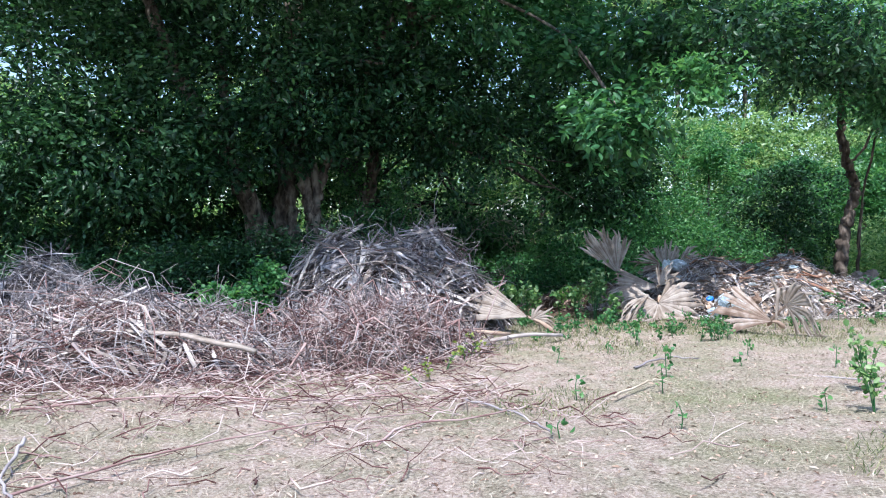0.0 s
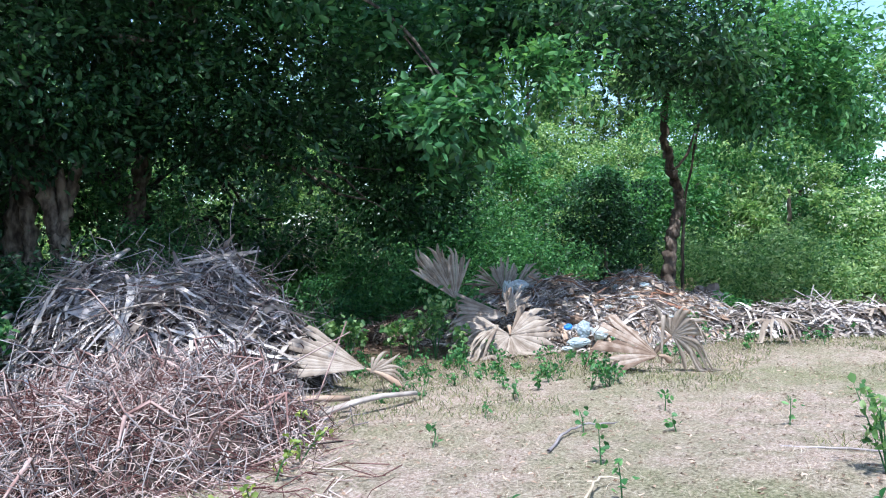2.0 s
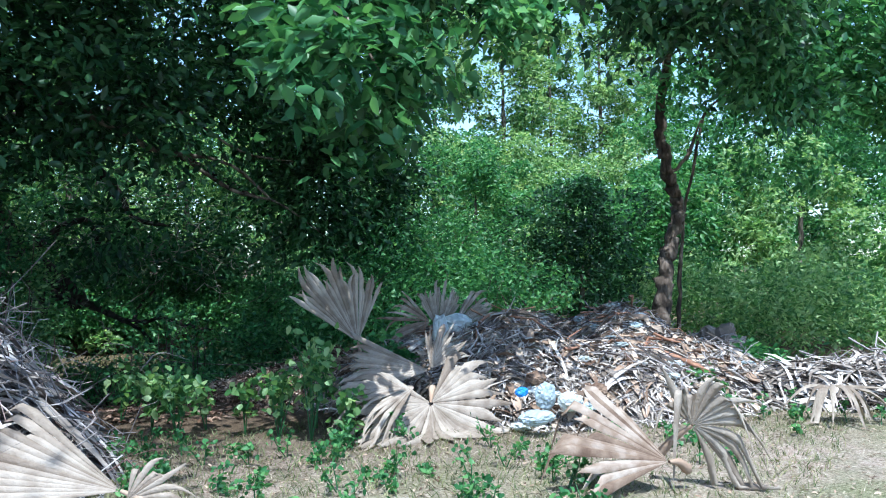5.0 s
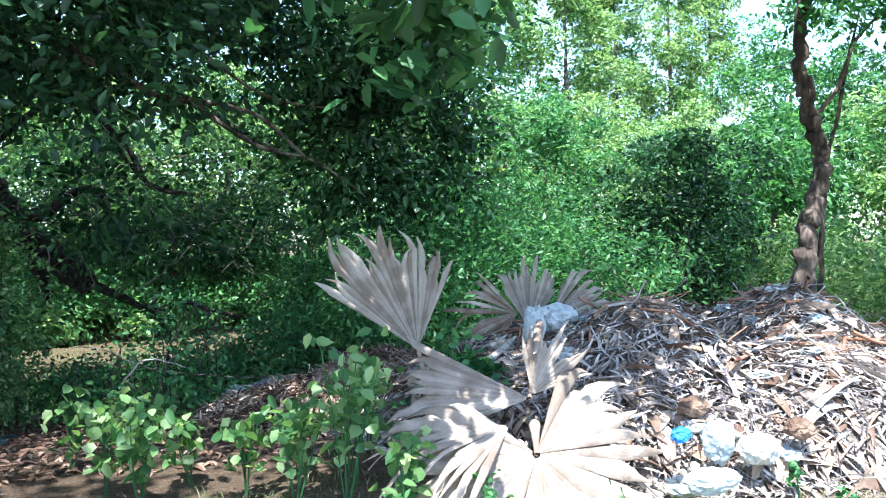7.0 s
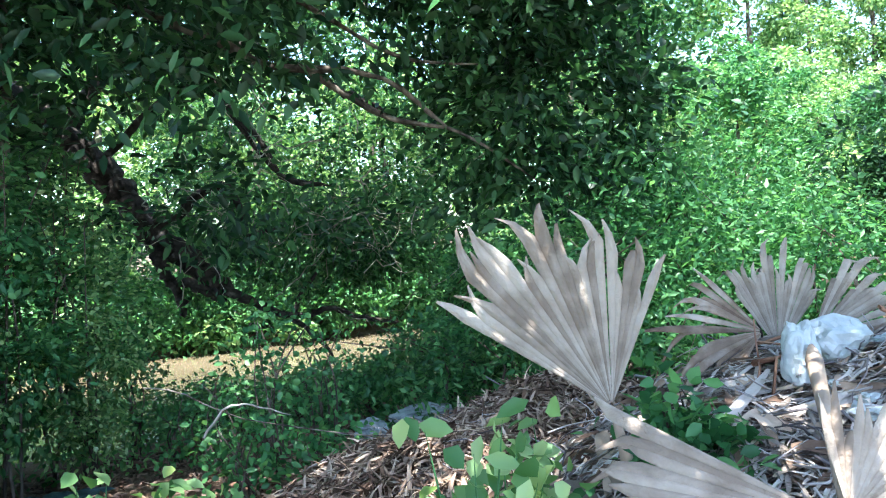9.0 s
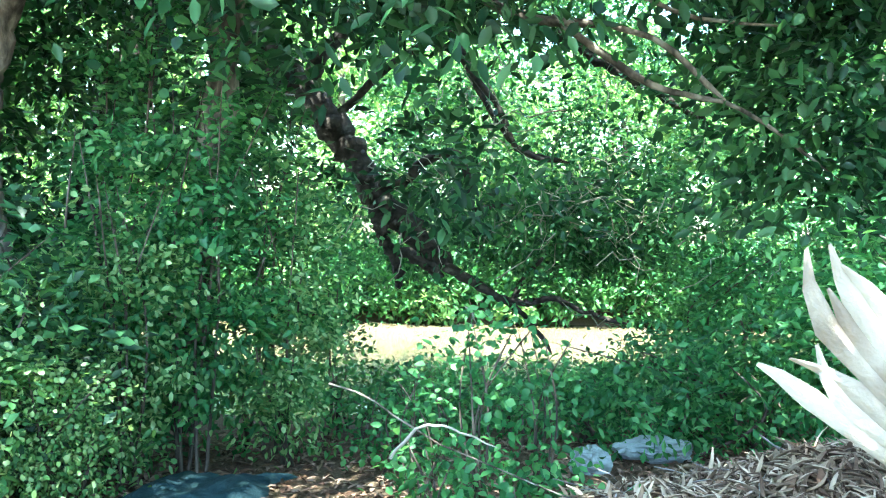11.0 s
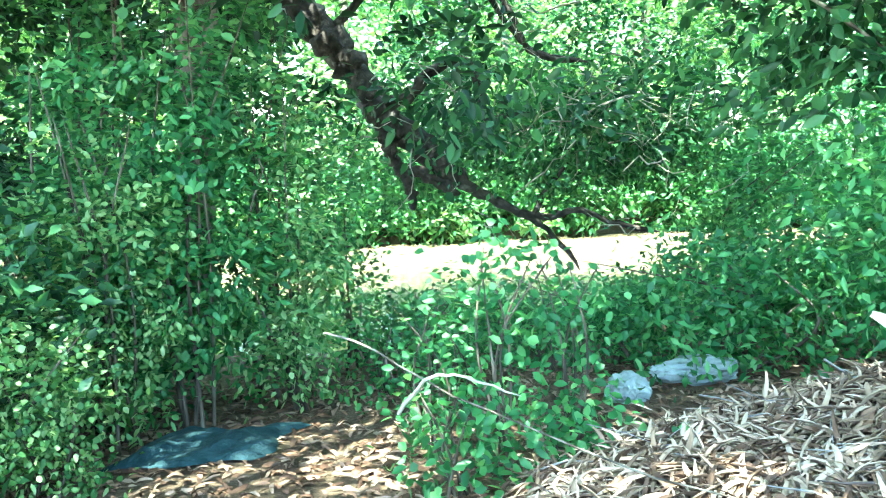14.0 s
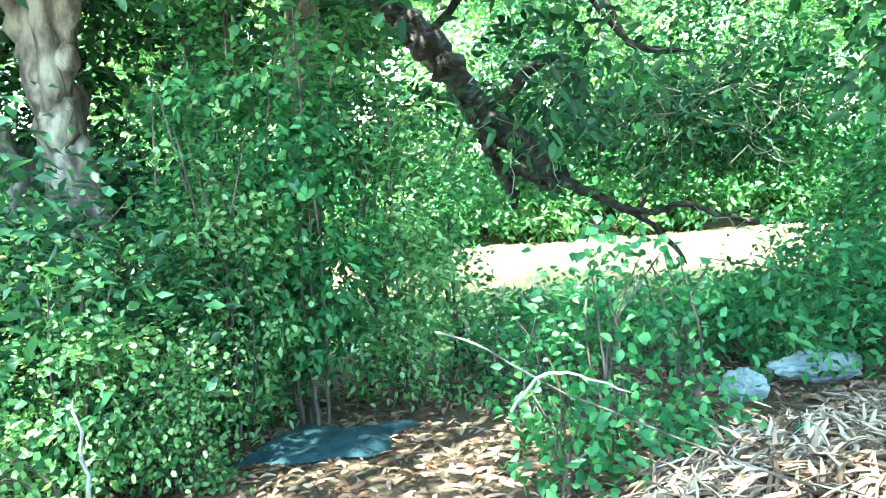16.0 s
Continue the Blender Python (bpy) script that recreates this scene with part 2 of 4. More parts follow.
def tube(points, radii, sides=7, rough=0.0):
    """A closed, tapered tube along a polyline: verts and quads."""
    p = np.asarray(points, dtype=float)
    r = np.broadcast_to(np.asarray(radii, dtype=float), (len(p),))
    d = np.gradient(p, axis=0)
    d /= np.linalg.norm(d, axis=1)[:, None] + 1e-9
    ref = np.array([0.3, 0.9, 0.2]) if abs(d.mean(0)[2]) > 0.6 else np.array([0.05, 0.1, 1.0])
    u = np.cross(d, ref)
    u /= np.linalg.norm(u, axis=1)[:, None] + 1e-9
    w = np.cross(d, u)
    a = np.linspace(0, 2 * np.pi, sides, endpoint=False)
    wob = 1 + rough * rng.normal(size=(len(p), sides))
    v = p[:, None] + (r[:, None] * wob)[..., None] * (np.cos(a)[None, :, None] * u[:, None] + np.sin(a)[None, :, None] * w[:, None])
    k = np.arange(len(p) - 1)[:, None] * sides
    j = np.arange(sides)[None]
    f = np.stack([k + j, k + (j + 1) % sides, k + sides + (j + 1) % sides, k + sides + j], -1).reshape(-1, 4)
    v = v.reshape(-1, 3)
    # ends drawn to a point close the tube
    v[-sides:] = p[-1] + (v[-sides:] - p[-1]) * 0.3
    return v, f


def join(pieces):
    vs, fs, n = [], [], 0
    for v, f in pieces:
        vs.append(v)
        fs.append(f + n)
        n += len(v)
    return np.concatenate(vs), np.concatenate(fs)


def curve_points(points, n=12, wobble=0.0):
    """A smooth line through given points (Catmull-Rom), slightly crooked."""
    p = np.asarray(points, dtype=float)
    q = np.vstack([2 * p[0] - p[1], p, 2 * p[-1] - p[-2]])
    out = []
    for t in np.linspace(0, len(p) - 1 - 1e-6, n):
        i, s = int(t), t - int(t)
        a, b, c, d = q[i:i + 4]
        out.append(0.5 * (2 * b + (c - a) * s + (2 * a - 5 * b + 4 * c - d) * s * s + (3 * b - a - 3 * c + d) * s ** 3))
    out = np.array(out)
    if wobble:
        out[1:] += rng.normal(size=out[1:].shape) * wobble
    return out


def unit(v):
    return v / (np.linalg.norm(v, axis=-1, keepdims=True) + 1e-9)


def leaves(centres, length, width, droop=0.35, up=0.45, lean=None, broad=False):
    """Folded leaf blades, one island each, at the given places; six corners a blade."""
    n = len(centres)
    d = unit(rng.normal(size=(n, 3)) * [1, 1, 0.55] + [0, 0, -droop] + (0 if lean is None else lean * 1.1))
    nor = rng.normal(size=(n, 3)) + [0, 0, up * 3]
    side = unit(np.cross(d, nor))
    nor = unit(np.cross(side, d))
    ln = length * rng.uniform(0.6, 1.25, (n, 1))
    wd = width * rng.uniform(0.7, 1.2, (n, 1))
    fold = -0.14 * wd * nor
    base, tip = centres - d * ln * 0.5, centres + d * ln * 0.5 - nor * ln * 0.08
    if broad:
        lo, hi = centres - d * ln * 0.18, centres + d * ln * 0.2 - nor * ln * 0.03
        sl, sh = side * wd * 0.5, side * wd * 0.4
        v = np.stack([base, lo + sl - fold, hi + sh - fold * 0.8, tip, hi - sh - fold * 0.8, lo - sl - fold], 1).reshape(-1, 3)
        k = np.arange(n)[:, None] * 6
        return v, np.concatenate([k + [0, 1, 2, 3], k + [0, 3, 4, 5]], 0)
    m1 = centres - d * ln * 0.06
    v = np.stack([base, m1 + side * wd * 0.5 - fold, tip, m1 - side * wd * 0.5 - fold], 1).reshape(-1, 3)
    k = np.arange(n)[:, None] * 4
    f = np.concatenate([k + [0, 1, 2], k + [0, 2, 3]], 0)
    return v, f


def clumps(centre, radii, n_clumps, per, clump_r=0.32, shell=0.35, seed_noise=0.9):
    """Places of leaves in many small clumps that fill an ellipsoid unevenly, thicker towards its outside."""
    d = unit(rng.normal(size=(n_clumps, 3)))
    rr = (shell + (1 - shell) * rng.random((n_clumps, 1))) ** 0.7
    lump = np.array([noise.noise(Vector(x * 2.1 + np.array(centre) * 0.37)) for x in d])[:, None]
    c = np.array(centre) + d * rr * np.array(radii) * (1 + seed_noise * 0.45 * lump)
    k = np.repeat(c, per, 0)
    spread = rng.normal(size=k.shape) * clump_r * np.repeat(rng.uniform(0.5, 1.2, (n_clumps, 1)), per, 0) * [1, 1, 0.6]
    lean = unit(d + rng.normal(size=d.shape) * 0.7)
    return k + spread, np.repeat(lean, per, 0)


def lobes(centre, radii, count, lobe_r, per):
    """Places of leaves on the rounded masses that make up a crown: sunlit tops, dark hollows between them."""
    d = unit(rng.normal(size=(count, 3)) + [0, 0, 0.15])
    c = np.array(centre) + d * np.array(radii) * rng.uniform(0.45, 0.95, (count, 1))
    size = lobe_r * rng.uniform(0.6, 1.35, (count, 1))
    e = unit(rng.normal(size=(count, per, 3)) + [0, 0, 0.35])
    wob = 1 + 0.22 * np.sin(e[..., :1] * 5 + c[:, None, :1] * 3) * np.sin(e[..., 2:] * 6 + c[:, None, 1:2] * 2)
    p = c[:, None] + e * size[:, None] * wob * rng.uniform(0.72, 1.06, (count, per, 1)) * [1, 1, 0.72]
    return p.reshape(-1, 3), e.reshape(-1, 3)


def ribbons(at, yaw, pitch, length, width, bend, sides=5, fold=0.35):
    """Dry strips, folded along the middle: one island each."""
    n = len(at)
    s = np.linspace(-0.5, 0.5, sides)
    d = np.stack([np.cos(yaw) * np.cos(pitch), np.sin(yaw) * np.cos(pitch), np.sin(pitch)], -1)
    side = np.stack([-np.sin(yaw), np.cos(yaw), np.zeros(n)], -1) + rng.normal(size=(n, 3)) * 0.35
    side = unit(np.cross(np.cross(d, side), d))
    up = np.cross(d, side)
    up *= np.sign(up[:, 2:3] + 1e-6)
    mid = at[:, None] + d[:, None] * (s[None, :, None] * length[:, None, None])
    arc = (s[None] ** 2 - 0.1) * bend[:, None] * length[:, None]
    mid = mid - up[:, None] * arc[..., None] + side[:, None] * ((s[None] ** 2) * (bend * rng.normal(size=n))[:, None] * length[:, None])[..., None]
    taper = (np.cos(s * np.pi * 0.86) ** 0.7)[None, :, None] * width[:, None, None] * 0.5
    left, right = mid + side[:, None] * taper + up[:, None] * taper * fold, mid - side[:, None] * taper + up[:, None] * taper * fold
    v = np.stack([left, mid, right], 2).reshape(-1, 3)
    base = np.arange(n)[:, None] * sides * 3
    f = []
    for k in range(sides - 1):
        for j in (0, 1):
            f.append(base + [[k * 3 + j, k * 3 + j + 1, (k + 1) * 3 + j + 1, (k + 1) * 3 + j]])
    return v, np.concatenate(f)


def sticks(at, yaw, pitch, length, radius, crook=0.17, segs=5, sides=4):
    """Crooked twigs: tapered tubes, one island each."""
    n = len(at)
    s = np.linspace(-0.5, 0.5, segs)
    d = np.stack([np.cos(yaw) * np.cos(pitch), np.sin(yaw) * np.cos(pitch), np.sin(pitch)], -1)
    ref = np.where(np.abs(d[:, 2:3]) > 0.8, [[1.0, 0, 0]], [[0, 0, 1.0]])
    u = unit(np.cross(d, ref))
    w = np.cross(u, d)
    off = np.cumsum(rng.normal(size=(n, segs, 2)), 1) * crook * length[:, None, None] * 0.4
    off -= off.mean(1, keepdims=True)
    mid = at[:, None] + d[:, None] * (s[None, :, None] * length[:, None, None]) + u[:, None] * off[..., :1] + w[:, None] * off[..., 1:]
    a = np.linspace(0, 2 * np.pi, sides, endpoint=False)
    rad = radius[:, None] * np.linspace(1.0, 0.35, segs)[None]
    ring = u[:, None, None] * np.cos(a)[None, None, :, None] + w[:, None, None] * np.sin(a)[None, None, :, None]
    v = (mid[:, :, None] + ring * rad[..., None, None]).reshape(-1, 3)
    base = np.arange(n)[:, None] * segs * sides
    f = []
    for k in range(segs - 1):
        for j in range(sides):
            f.append(base + [[k * sides + j, k * sides + (j + 1) % sides, (k + 1) * sides + (j + 1) % sides, (k + 1) * sides + j]])
    return v, np.concatenate(f)


def smooth01(x):
    x = np.clip(x, 0, 1)
    return x * x * (3 - 2 * x)


def bank(x, y):
    """Distance landward from the near edge of the river."""
    return (23.7 + 0.6 * (x + 0.5) - y) * 0.857


def far_bank(x, y):
    return (y - (32.3 + 0.35 * x)) * 0.944


def ground_z(x, y):
    x, y = np.asarray(x, dtype=float), np.asarray(y, dtype=float)
    s = bank(x, y)
    z = -1.25 * np.clip(1 - s / 8.5, 0, 1) ** 0.95
    z = np.where(s < 0, -1.25 + 0.35 * s, z)
    z = np.maximum(z, -2.2)
    q = far_bank(x, y)
    z = np.where(q > -2, np.maximum(z, -2.2 + smooth01((q + 2) / 5) * 2.6), z)
    bumps = 0.03 * np.sin(1.3 * x + 0.7 * y) * np.sin(0.9 * y - 0.4 * x) + 0.02 * np.sin(3.1 * x + 1.2) * np.sin(2.7 * y)
    return z + bumps


# ---- ground and water ----
gx = np.concatenate([[-900, -300, -120, -60, -40], np.arange(-25, 32.01, 0.3), [40, 60, 120, 300, 900]])
gy = np.concatenate([[-900, -300, -100, -40, -20], np.arange(-8, 42.01, 0.3), [50, 70, 120, 300, 900]])
X, Y = np.meshgrid(gx, gy)
Z = ground_z(np.clip(X, -60, 60), np.clip(Y, -40, 60))
nx = len(gx)
gi = (np.arange(len(gy) - 1)[:, None] * nx + np.arange(nx - 1)[None]).reshape(-1)
solo("ground", np.stack([X, Y, Z], -1).reshape(-1, 3), np.stack([gi, gi + 1, gi + nx + 1, gi + nx], 1), SOIL, (0, 0, 0),
     "dry trodden soil with straw, sloping to a river bank", "ground", kind="structure", smooth=True)
wx, wy = np.meshgrid(np.linspace(-60, 60, 61), np.linspace(10, 70, 41))
wi = (np.arange(40)[:, None] * 61 + np.arange(60)[None]).reshape(-1)
solo("water", np.stack([wx, wy, np.full_like(wx, -1.1)], -1).reshape(-1, 3), np.stack([wi, wi + 1, wi + 62, wi + 61], 1), WATER, (0, 0, -1.1),
     "slow muddy tan river water between wooded banks", "river", kind="structure")


# ---- trees and bushes ----
def tree(name, at, label, trunks, crowns, leaf, leaf_size, bark=BARK, limbs=(), category="tree", group="", broad=False, lobed=False):
    """trunks, limbs: (points, thick radius, thin radius); crowns: (centre, radii, clumps, leaves a clump, clump radius, and their own leaf where it differs)."""
    ob = thing(name, at, label, category, group)
    for kind_of, lines in (("trunk", trunks), ("limb", limbs)):
        for pts, r0, r1 in lines:
            thick = r0 > 0.09
            n = max(6, (11 if thick else 4) * len(pts))
            v, f = tube(curve_points(pts, n, min(0.02, r1 * 0.4)), np.linspace(r0, r1, n) * (1 + 0.1 * rng.normal(size=n)), 16 if thick else 9 if r0 > 0.05 else 6, 0.03 if thick else 0.05)
            if thick:  # knots and long ridges
                line = np.repeat(v.reshape(n, 16, 3).mean(1), 16, 0)
                k = np.array([0.30 * noise.noise(Vector(q) * 6.5) + 0.22 * noise.noise(Vector((q[0] * 22, q[1] * 22, q[2] * 5))) for q in v])
                v = line + (v - line) * (1 + k)[:, None]
            part(kind_of, v, f, bark, ob, smooth=True)
    for c, rad, n, per, cr, *own in crowns:
        if not n:
            continue
        p, lean = lobes(c, rad, n, cr, per) if lobed else clumps(c, rad, n, per, cr)
        clear = p[:, 2] > ground_z(p[:, 0], p[:, 1]) + 0.02
        v, f = leaves(p[clear], *leaf_size, lean=lean[clear], broad=broad)
        part("crown", v, f, own[0] if own else leaf, ob)
    return ob


def bare_twigs(owner, centre, spread, count, length):
    """Thin bare twigs among the leaves of a tree."""
    for _ in range(count):
        at = (np.array(centre) + rng.normal(size=3) * spread)[None]
        v, f = sticks(at, rng.uniform(0, 6.28, 1), rng.normal(size=1) * 0.6, length * rng.uniform(0.5, 1.3, 1), rng.uniform(0.006, 0.014, 1), 0.25, 7, 5)
        part("bare_twig", v, f, BARK_PALE, owner)


# the large old tree whose crown hangs over the whole bank
tree("large_tree", (-1.7, 19.6, -0.3), "large dark old tree with several leaning gnarled trunks and hanging crown",
     [([(-1.9, 19.5, -0.6), (-2.2, 19.2, 1.4), (-2.8, 18.7, 2.9), (-3.7, 18.0, 4.6), (-4.6, 17.4, 7.0)], 0.26, 0.12),
      ([(-2.5, 19.4, -0.6), (-2.45, 19.2, 1.6), (-2.9, 18.9, 3.4), (-3.1, 18.6, 6.0)], 0.2, 0.1),
      ([(-1.75, 19.7, -0.6), (-1.8, 19.5, 2.0), (-1.5, 19.4, 4.2), (-1.6, 19.2, 7.5)], 0.22, 0.15),
      ([(-1.3, 18.9, -0.6), (-1.12, 18.75, 0.9), (-1.05, 18.65, 1.6), (-1.2, 18.6, 2.5), (-1.5, 18.6, 4.4), (-1.3, 18.4, 7.0)], 0.15, 0.11),
      ([(-1.0, 18.8, -0.6), (-0.92, 18.7, 1.2), (-1.0, 18.6, 2.0), (-0.82, 18.6, 2.8), (-0.2, 18.5, 4.4), (0.9, 18.4, 6.6)], 0.13, 0.09),
      ([(-1.25, 18.75, 1.2), (-1.02, 18.55, 1.75), (-0.96, 18.5, 2.1), (-1.02, 18.5, 2.9), (-1.3, 18.6, 4.0)], 0.07, 0.1),
      ([(-1.6, 19.3, -0.6), (-1.55, 19.1, 1.8), (-1.7, 19.0, 3.4), (-2.2, 18.8, 6.0)], 0.16, 0.08)],
     [((-3.0, 19.3, 7.8), (7.5, 3.6, 3.6), 430, 84, 0.5), ((2.5, 19.6, 7.2), (5.0, 3.2, 3.0), 200, 84, 0.46),
      ((-7.0, 18.2, 5.0), (4.0, 2.4, 3.2), 200, 84, 0.5), ((-1.6, 17.6, 4.6), (3.4, 1.4, 1.9), 110, 84, 0.44),
      ((1.6, 18.4, 4.3), (2.6, 1.5, 1.8), 90, 80, 0.4), ((-0.2, 21.4, 2.8), (1.0, 0.8, 1.4), 22, 60, 0.36), ((2.4, 21.4, 2.1), (2.0, 0.7, 0.9), 15, 50, 0.34), ((5.6, 21.2, 4.0), (1.6, 0.9, 0.9), 24, 60, 0.4),
      ((5.4, 19.9, 4.9), (2.1, 1.2, 1.7), 62, 70, 0.36), ((-1.6, 21.0, 4.0), (1.6, 0.9, 1.9), 60, 70, 0.4), ((1.8, 21.2, 4.3), (1.9, 0.8, 1.4), 50, 70, 0.36), ((6.1, 20.6, 2.9), (1.5, 0.8, 1.5), 55, 70, 0.4),
      ((-4.2, 20.6, 2.6), (2.2, 1.0, 1.6), 80, 70, 0.42), ((-2.5, 16.2, 7.4), (3.6, 1.8, 1.4), 120, 84, 0.5), ((-5.0, 17.2, 3.2), (3.0, 1.2, 1.5), 90, 84, 0.44)],
     LEAF_SHADED, (0.17, 0.075), BARK,
     [([(-1.5, 19.4, 4.2), (-1.0, 18.0, 5.0), (-0.3, 17.2, 5.1), (0.55, 17.0, 5.0)], 0.09, 0.03),
      ([(-2.8, 18.7, 2.9), (-3.2, 17.4, 3.4), (-4.6, 16.8, 3.6)], 0.08, 0.02),
      ([(-0.6, 19.0, 4.4), (0.8, 19.4, 5.2), (1.6, 19.6, 6.4)], 0.1, 0.03),
      ([(-0.5, 19.0, 4.3), (0.85, 20.0, 4.3), (2.36, 20.0, 3.7), (3.12, 20.0, 3.33), (4.13, 20.0, 3.2), (4.9, 20.0, 2.63)], 0.075, 0.02),
      ([(3.37, 20.0, 3.33), (4.26, 20.0, 2.76), (5.0, 20.0, 2.57), (5.9, 20.2, 2.0)], 0.04, 0.01),
      ([(1.98, 20.0, 3.85), (3.25, 20.0, 4.02), (4.39, 20.0, 3.39), (5.4, 20.0, 3.26)], 0.04, 0.01)], broad=True)

# the slender tree behind the rubbish heap, its boughs reaching out over the clearing
tree("slender_tree", (11.3, 18.2, 0), "slender tree with one crooked brown trunk and wide boughs",
     [([(11.25, 18.2, -0.1), (11.3, 18.2, 0.9), (11.48, 18.2, 1.9), (11.66, 18.2, 2.6), (11.42, 18.2, 3.3), (11.3, 18.2, 4.4), (11.7, 18.1, 6.5)], 0.15, 0.07), ([(11.95, 18.6, -0.1), (12.0, 18.6, 1.0), (12.1, 18.6, 2.4), (12.5, 18.4, 4.6)], 0.05, 0.025)],
     [((11.0, 17.6, 7.0), (3.0, 2.2, 1.6), 80, 60, 0.45), ((11.6, 17.5, 4.6), (1.6, 0.7, 0.7), 24, 50, 0.34), ((12.9, 17.1, 4.0), (1.7, 0.9, 1.3), 20, 50, 0.3), ((14.6, 16.8, 4.6), (1.5, 1.0, 1.4), 16, 50, 0.32), ((13.6, 16.6, 5.6), (1.7, 1.4, 1.6), 40, 60, 0.42), 
      # two of these boughs take the darker leaf, shade painted in
      ((8.4, 14.0, 4.75), (1.7, 1.1, 0.85), 70, 60, 0.36, LEAF_SHADED), ((11.4, 14.6, 4.9), (1.5, 1.1, 1.0), 80, 60, 0.36), ((6.3, 14.2, 5.0), (1.7, 1.2, 0.9), 60, 60, 0.36, LEAF_SHADED),
      ((10.2, 14.3, 3.95), (1.0, 0.7, 0.55), 30, 60, 0.28, LEAF_MID), ((12.2, 14.4, 3.9), (0.9, 0.7, 0.6), 26, 60, 0.28), ((5.5, 13.1, 3.9), (0.8, 0.6, 0.5), 15, 60, 0.28)],
     LEAF_HALF_LIT, (0.17, 0.075), BARK_BROWN,
     [([(11.5, 18.2, 3.1), (11.8, 18.1, 3.5), (12.3, 18.0, 4.4), (13.4, 17.0, 5.4)], 0.035, 0.02),
      ([(11.3, 18.2, 4.4), (10.4, 16.8, 5.0), (8.8, 14.8, 5.0), (6.4, 14.2, 5.0), (5.4, 13.2, 4.0)], 0.07, 0.015),
      ([(10.4, 16.8, 5.0), (11.2, 15.4, 5.1), (11.4, 14.4, 4.8)], 0.04, 0.012)])
tree("overhanging_tree", (-0.2, 20.6, -0.5), "tall tree with a low bough of large glossy leaves",
     [([(-0.2, 20.6, -0.7), (0.3, 20.2, 3.0), (1.2, 18.6, 6.0), (2.6, 16.6, 6.4)], 0.2, 0.06)],
     [((4.4, 13.4, 3.4), (0.9, 0.7, 0.55), 18, 46, 0.26), ((4.7, 14.2, 2.75), (0.35, 0.3, 0.3), 6, 40, 0.2), ((4.9, 15.4, 5.0), (1.6, 1.2, 0.8), 45, 60, 0.34),
      ((2.8, 16.6, 6.4), (2.2, 1.3, 1.0), 40, 60, 0.4), ((3.9, 12.9, 3.1), (0.45, 0.4, 0.35), 7, 40, 0.2),
      # high crowns added out of view to shade the heaps and bank
      ((-4.6, 11.4, 8.6), (3.6, 2.5, 1.2), 80, 60, 0.65), ((-0.9, 10.9, 8.5), (2.8, 2.4, 1.2), 66, 60, 0.65), ((3.4, 13.2, 8.4), (2.6, 1.4, 1.1), 40, 60, 0.55), ((4.3, 14.3, 8.4), (1.8, 1.1, 0.9), 40, 60, 0.5), ((0.9, 13.8, 8.6), (2.4, 1.3, 1.0), 20, 60, 0.7),
      ((6.6, 13.4, 8.2), (2.6, 2.0, 1.2), 26, 60, 0.7), ((2.0, 15.6, 8.8), (4.6, 2.2, 1.2), 40, 60, 0.75)],
     LEAF_MID, (0.2, 0.095), BARK,
     [([(2.6, 16.6, 6.4), (3.8, 15.0, 5.2), (4.3, 13.8, 3.9), (4.5, 13.2, 3.2)], 0.035, 0.01), ([(3.8, 15.0, 5.2), (4.5, 14.4, 3.9), (4.7, 14.2, 2.7)], 0.02, 0.008),
      # unseen limbs that carry the added shading crowns
      ([(1.2, 18.6, 6.0), (0.9, 15.8, 8.2), (-0.2, 12.4, 8.6), (-1.4, 9.8, 8.5)], 0.12, 0.03), ([(0.9, 15.8, 8.2), (3.4, 13.4, 8.4), (6.8, 12.6, 8.3)], 0.09, 0.03),
      ([(-0.2, 12.4, 8.6), (-3.2, 11.8, 8.7), (-6.0, 11.2, 8.6)], 0.07, 0.02)], broad=True)

# the bush's shade is partly in its dark leaf colour
tree("round_bush", (11.4, 20.9, 0), "dense dark rounded bush in the shade", [([(11.4, 20.9, -0.1), (11.4, 20.9, 1.6)], 0.07, 0.03)],
     [((11.4, 20.9, 1.6), (1.5, 1.2, 1.8), 42, 260, 0.55)], LEAF_SHADED, (0.12, 0.06), category="bush", lobed=True)

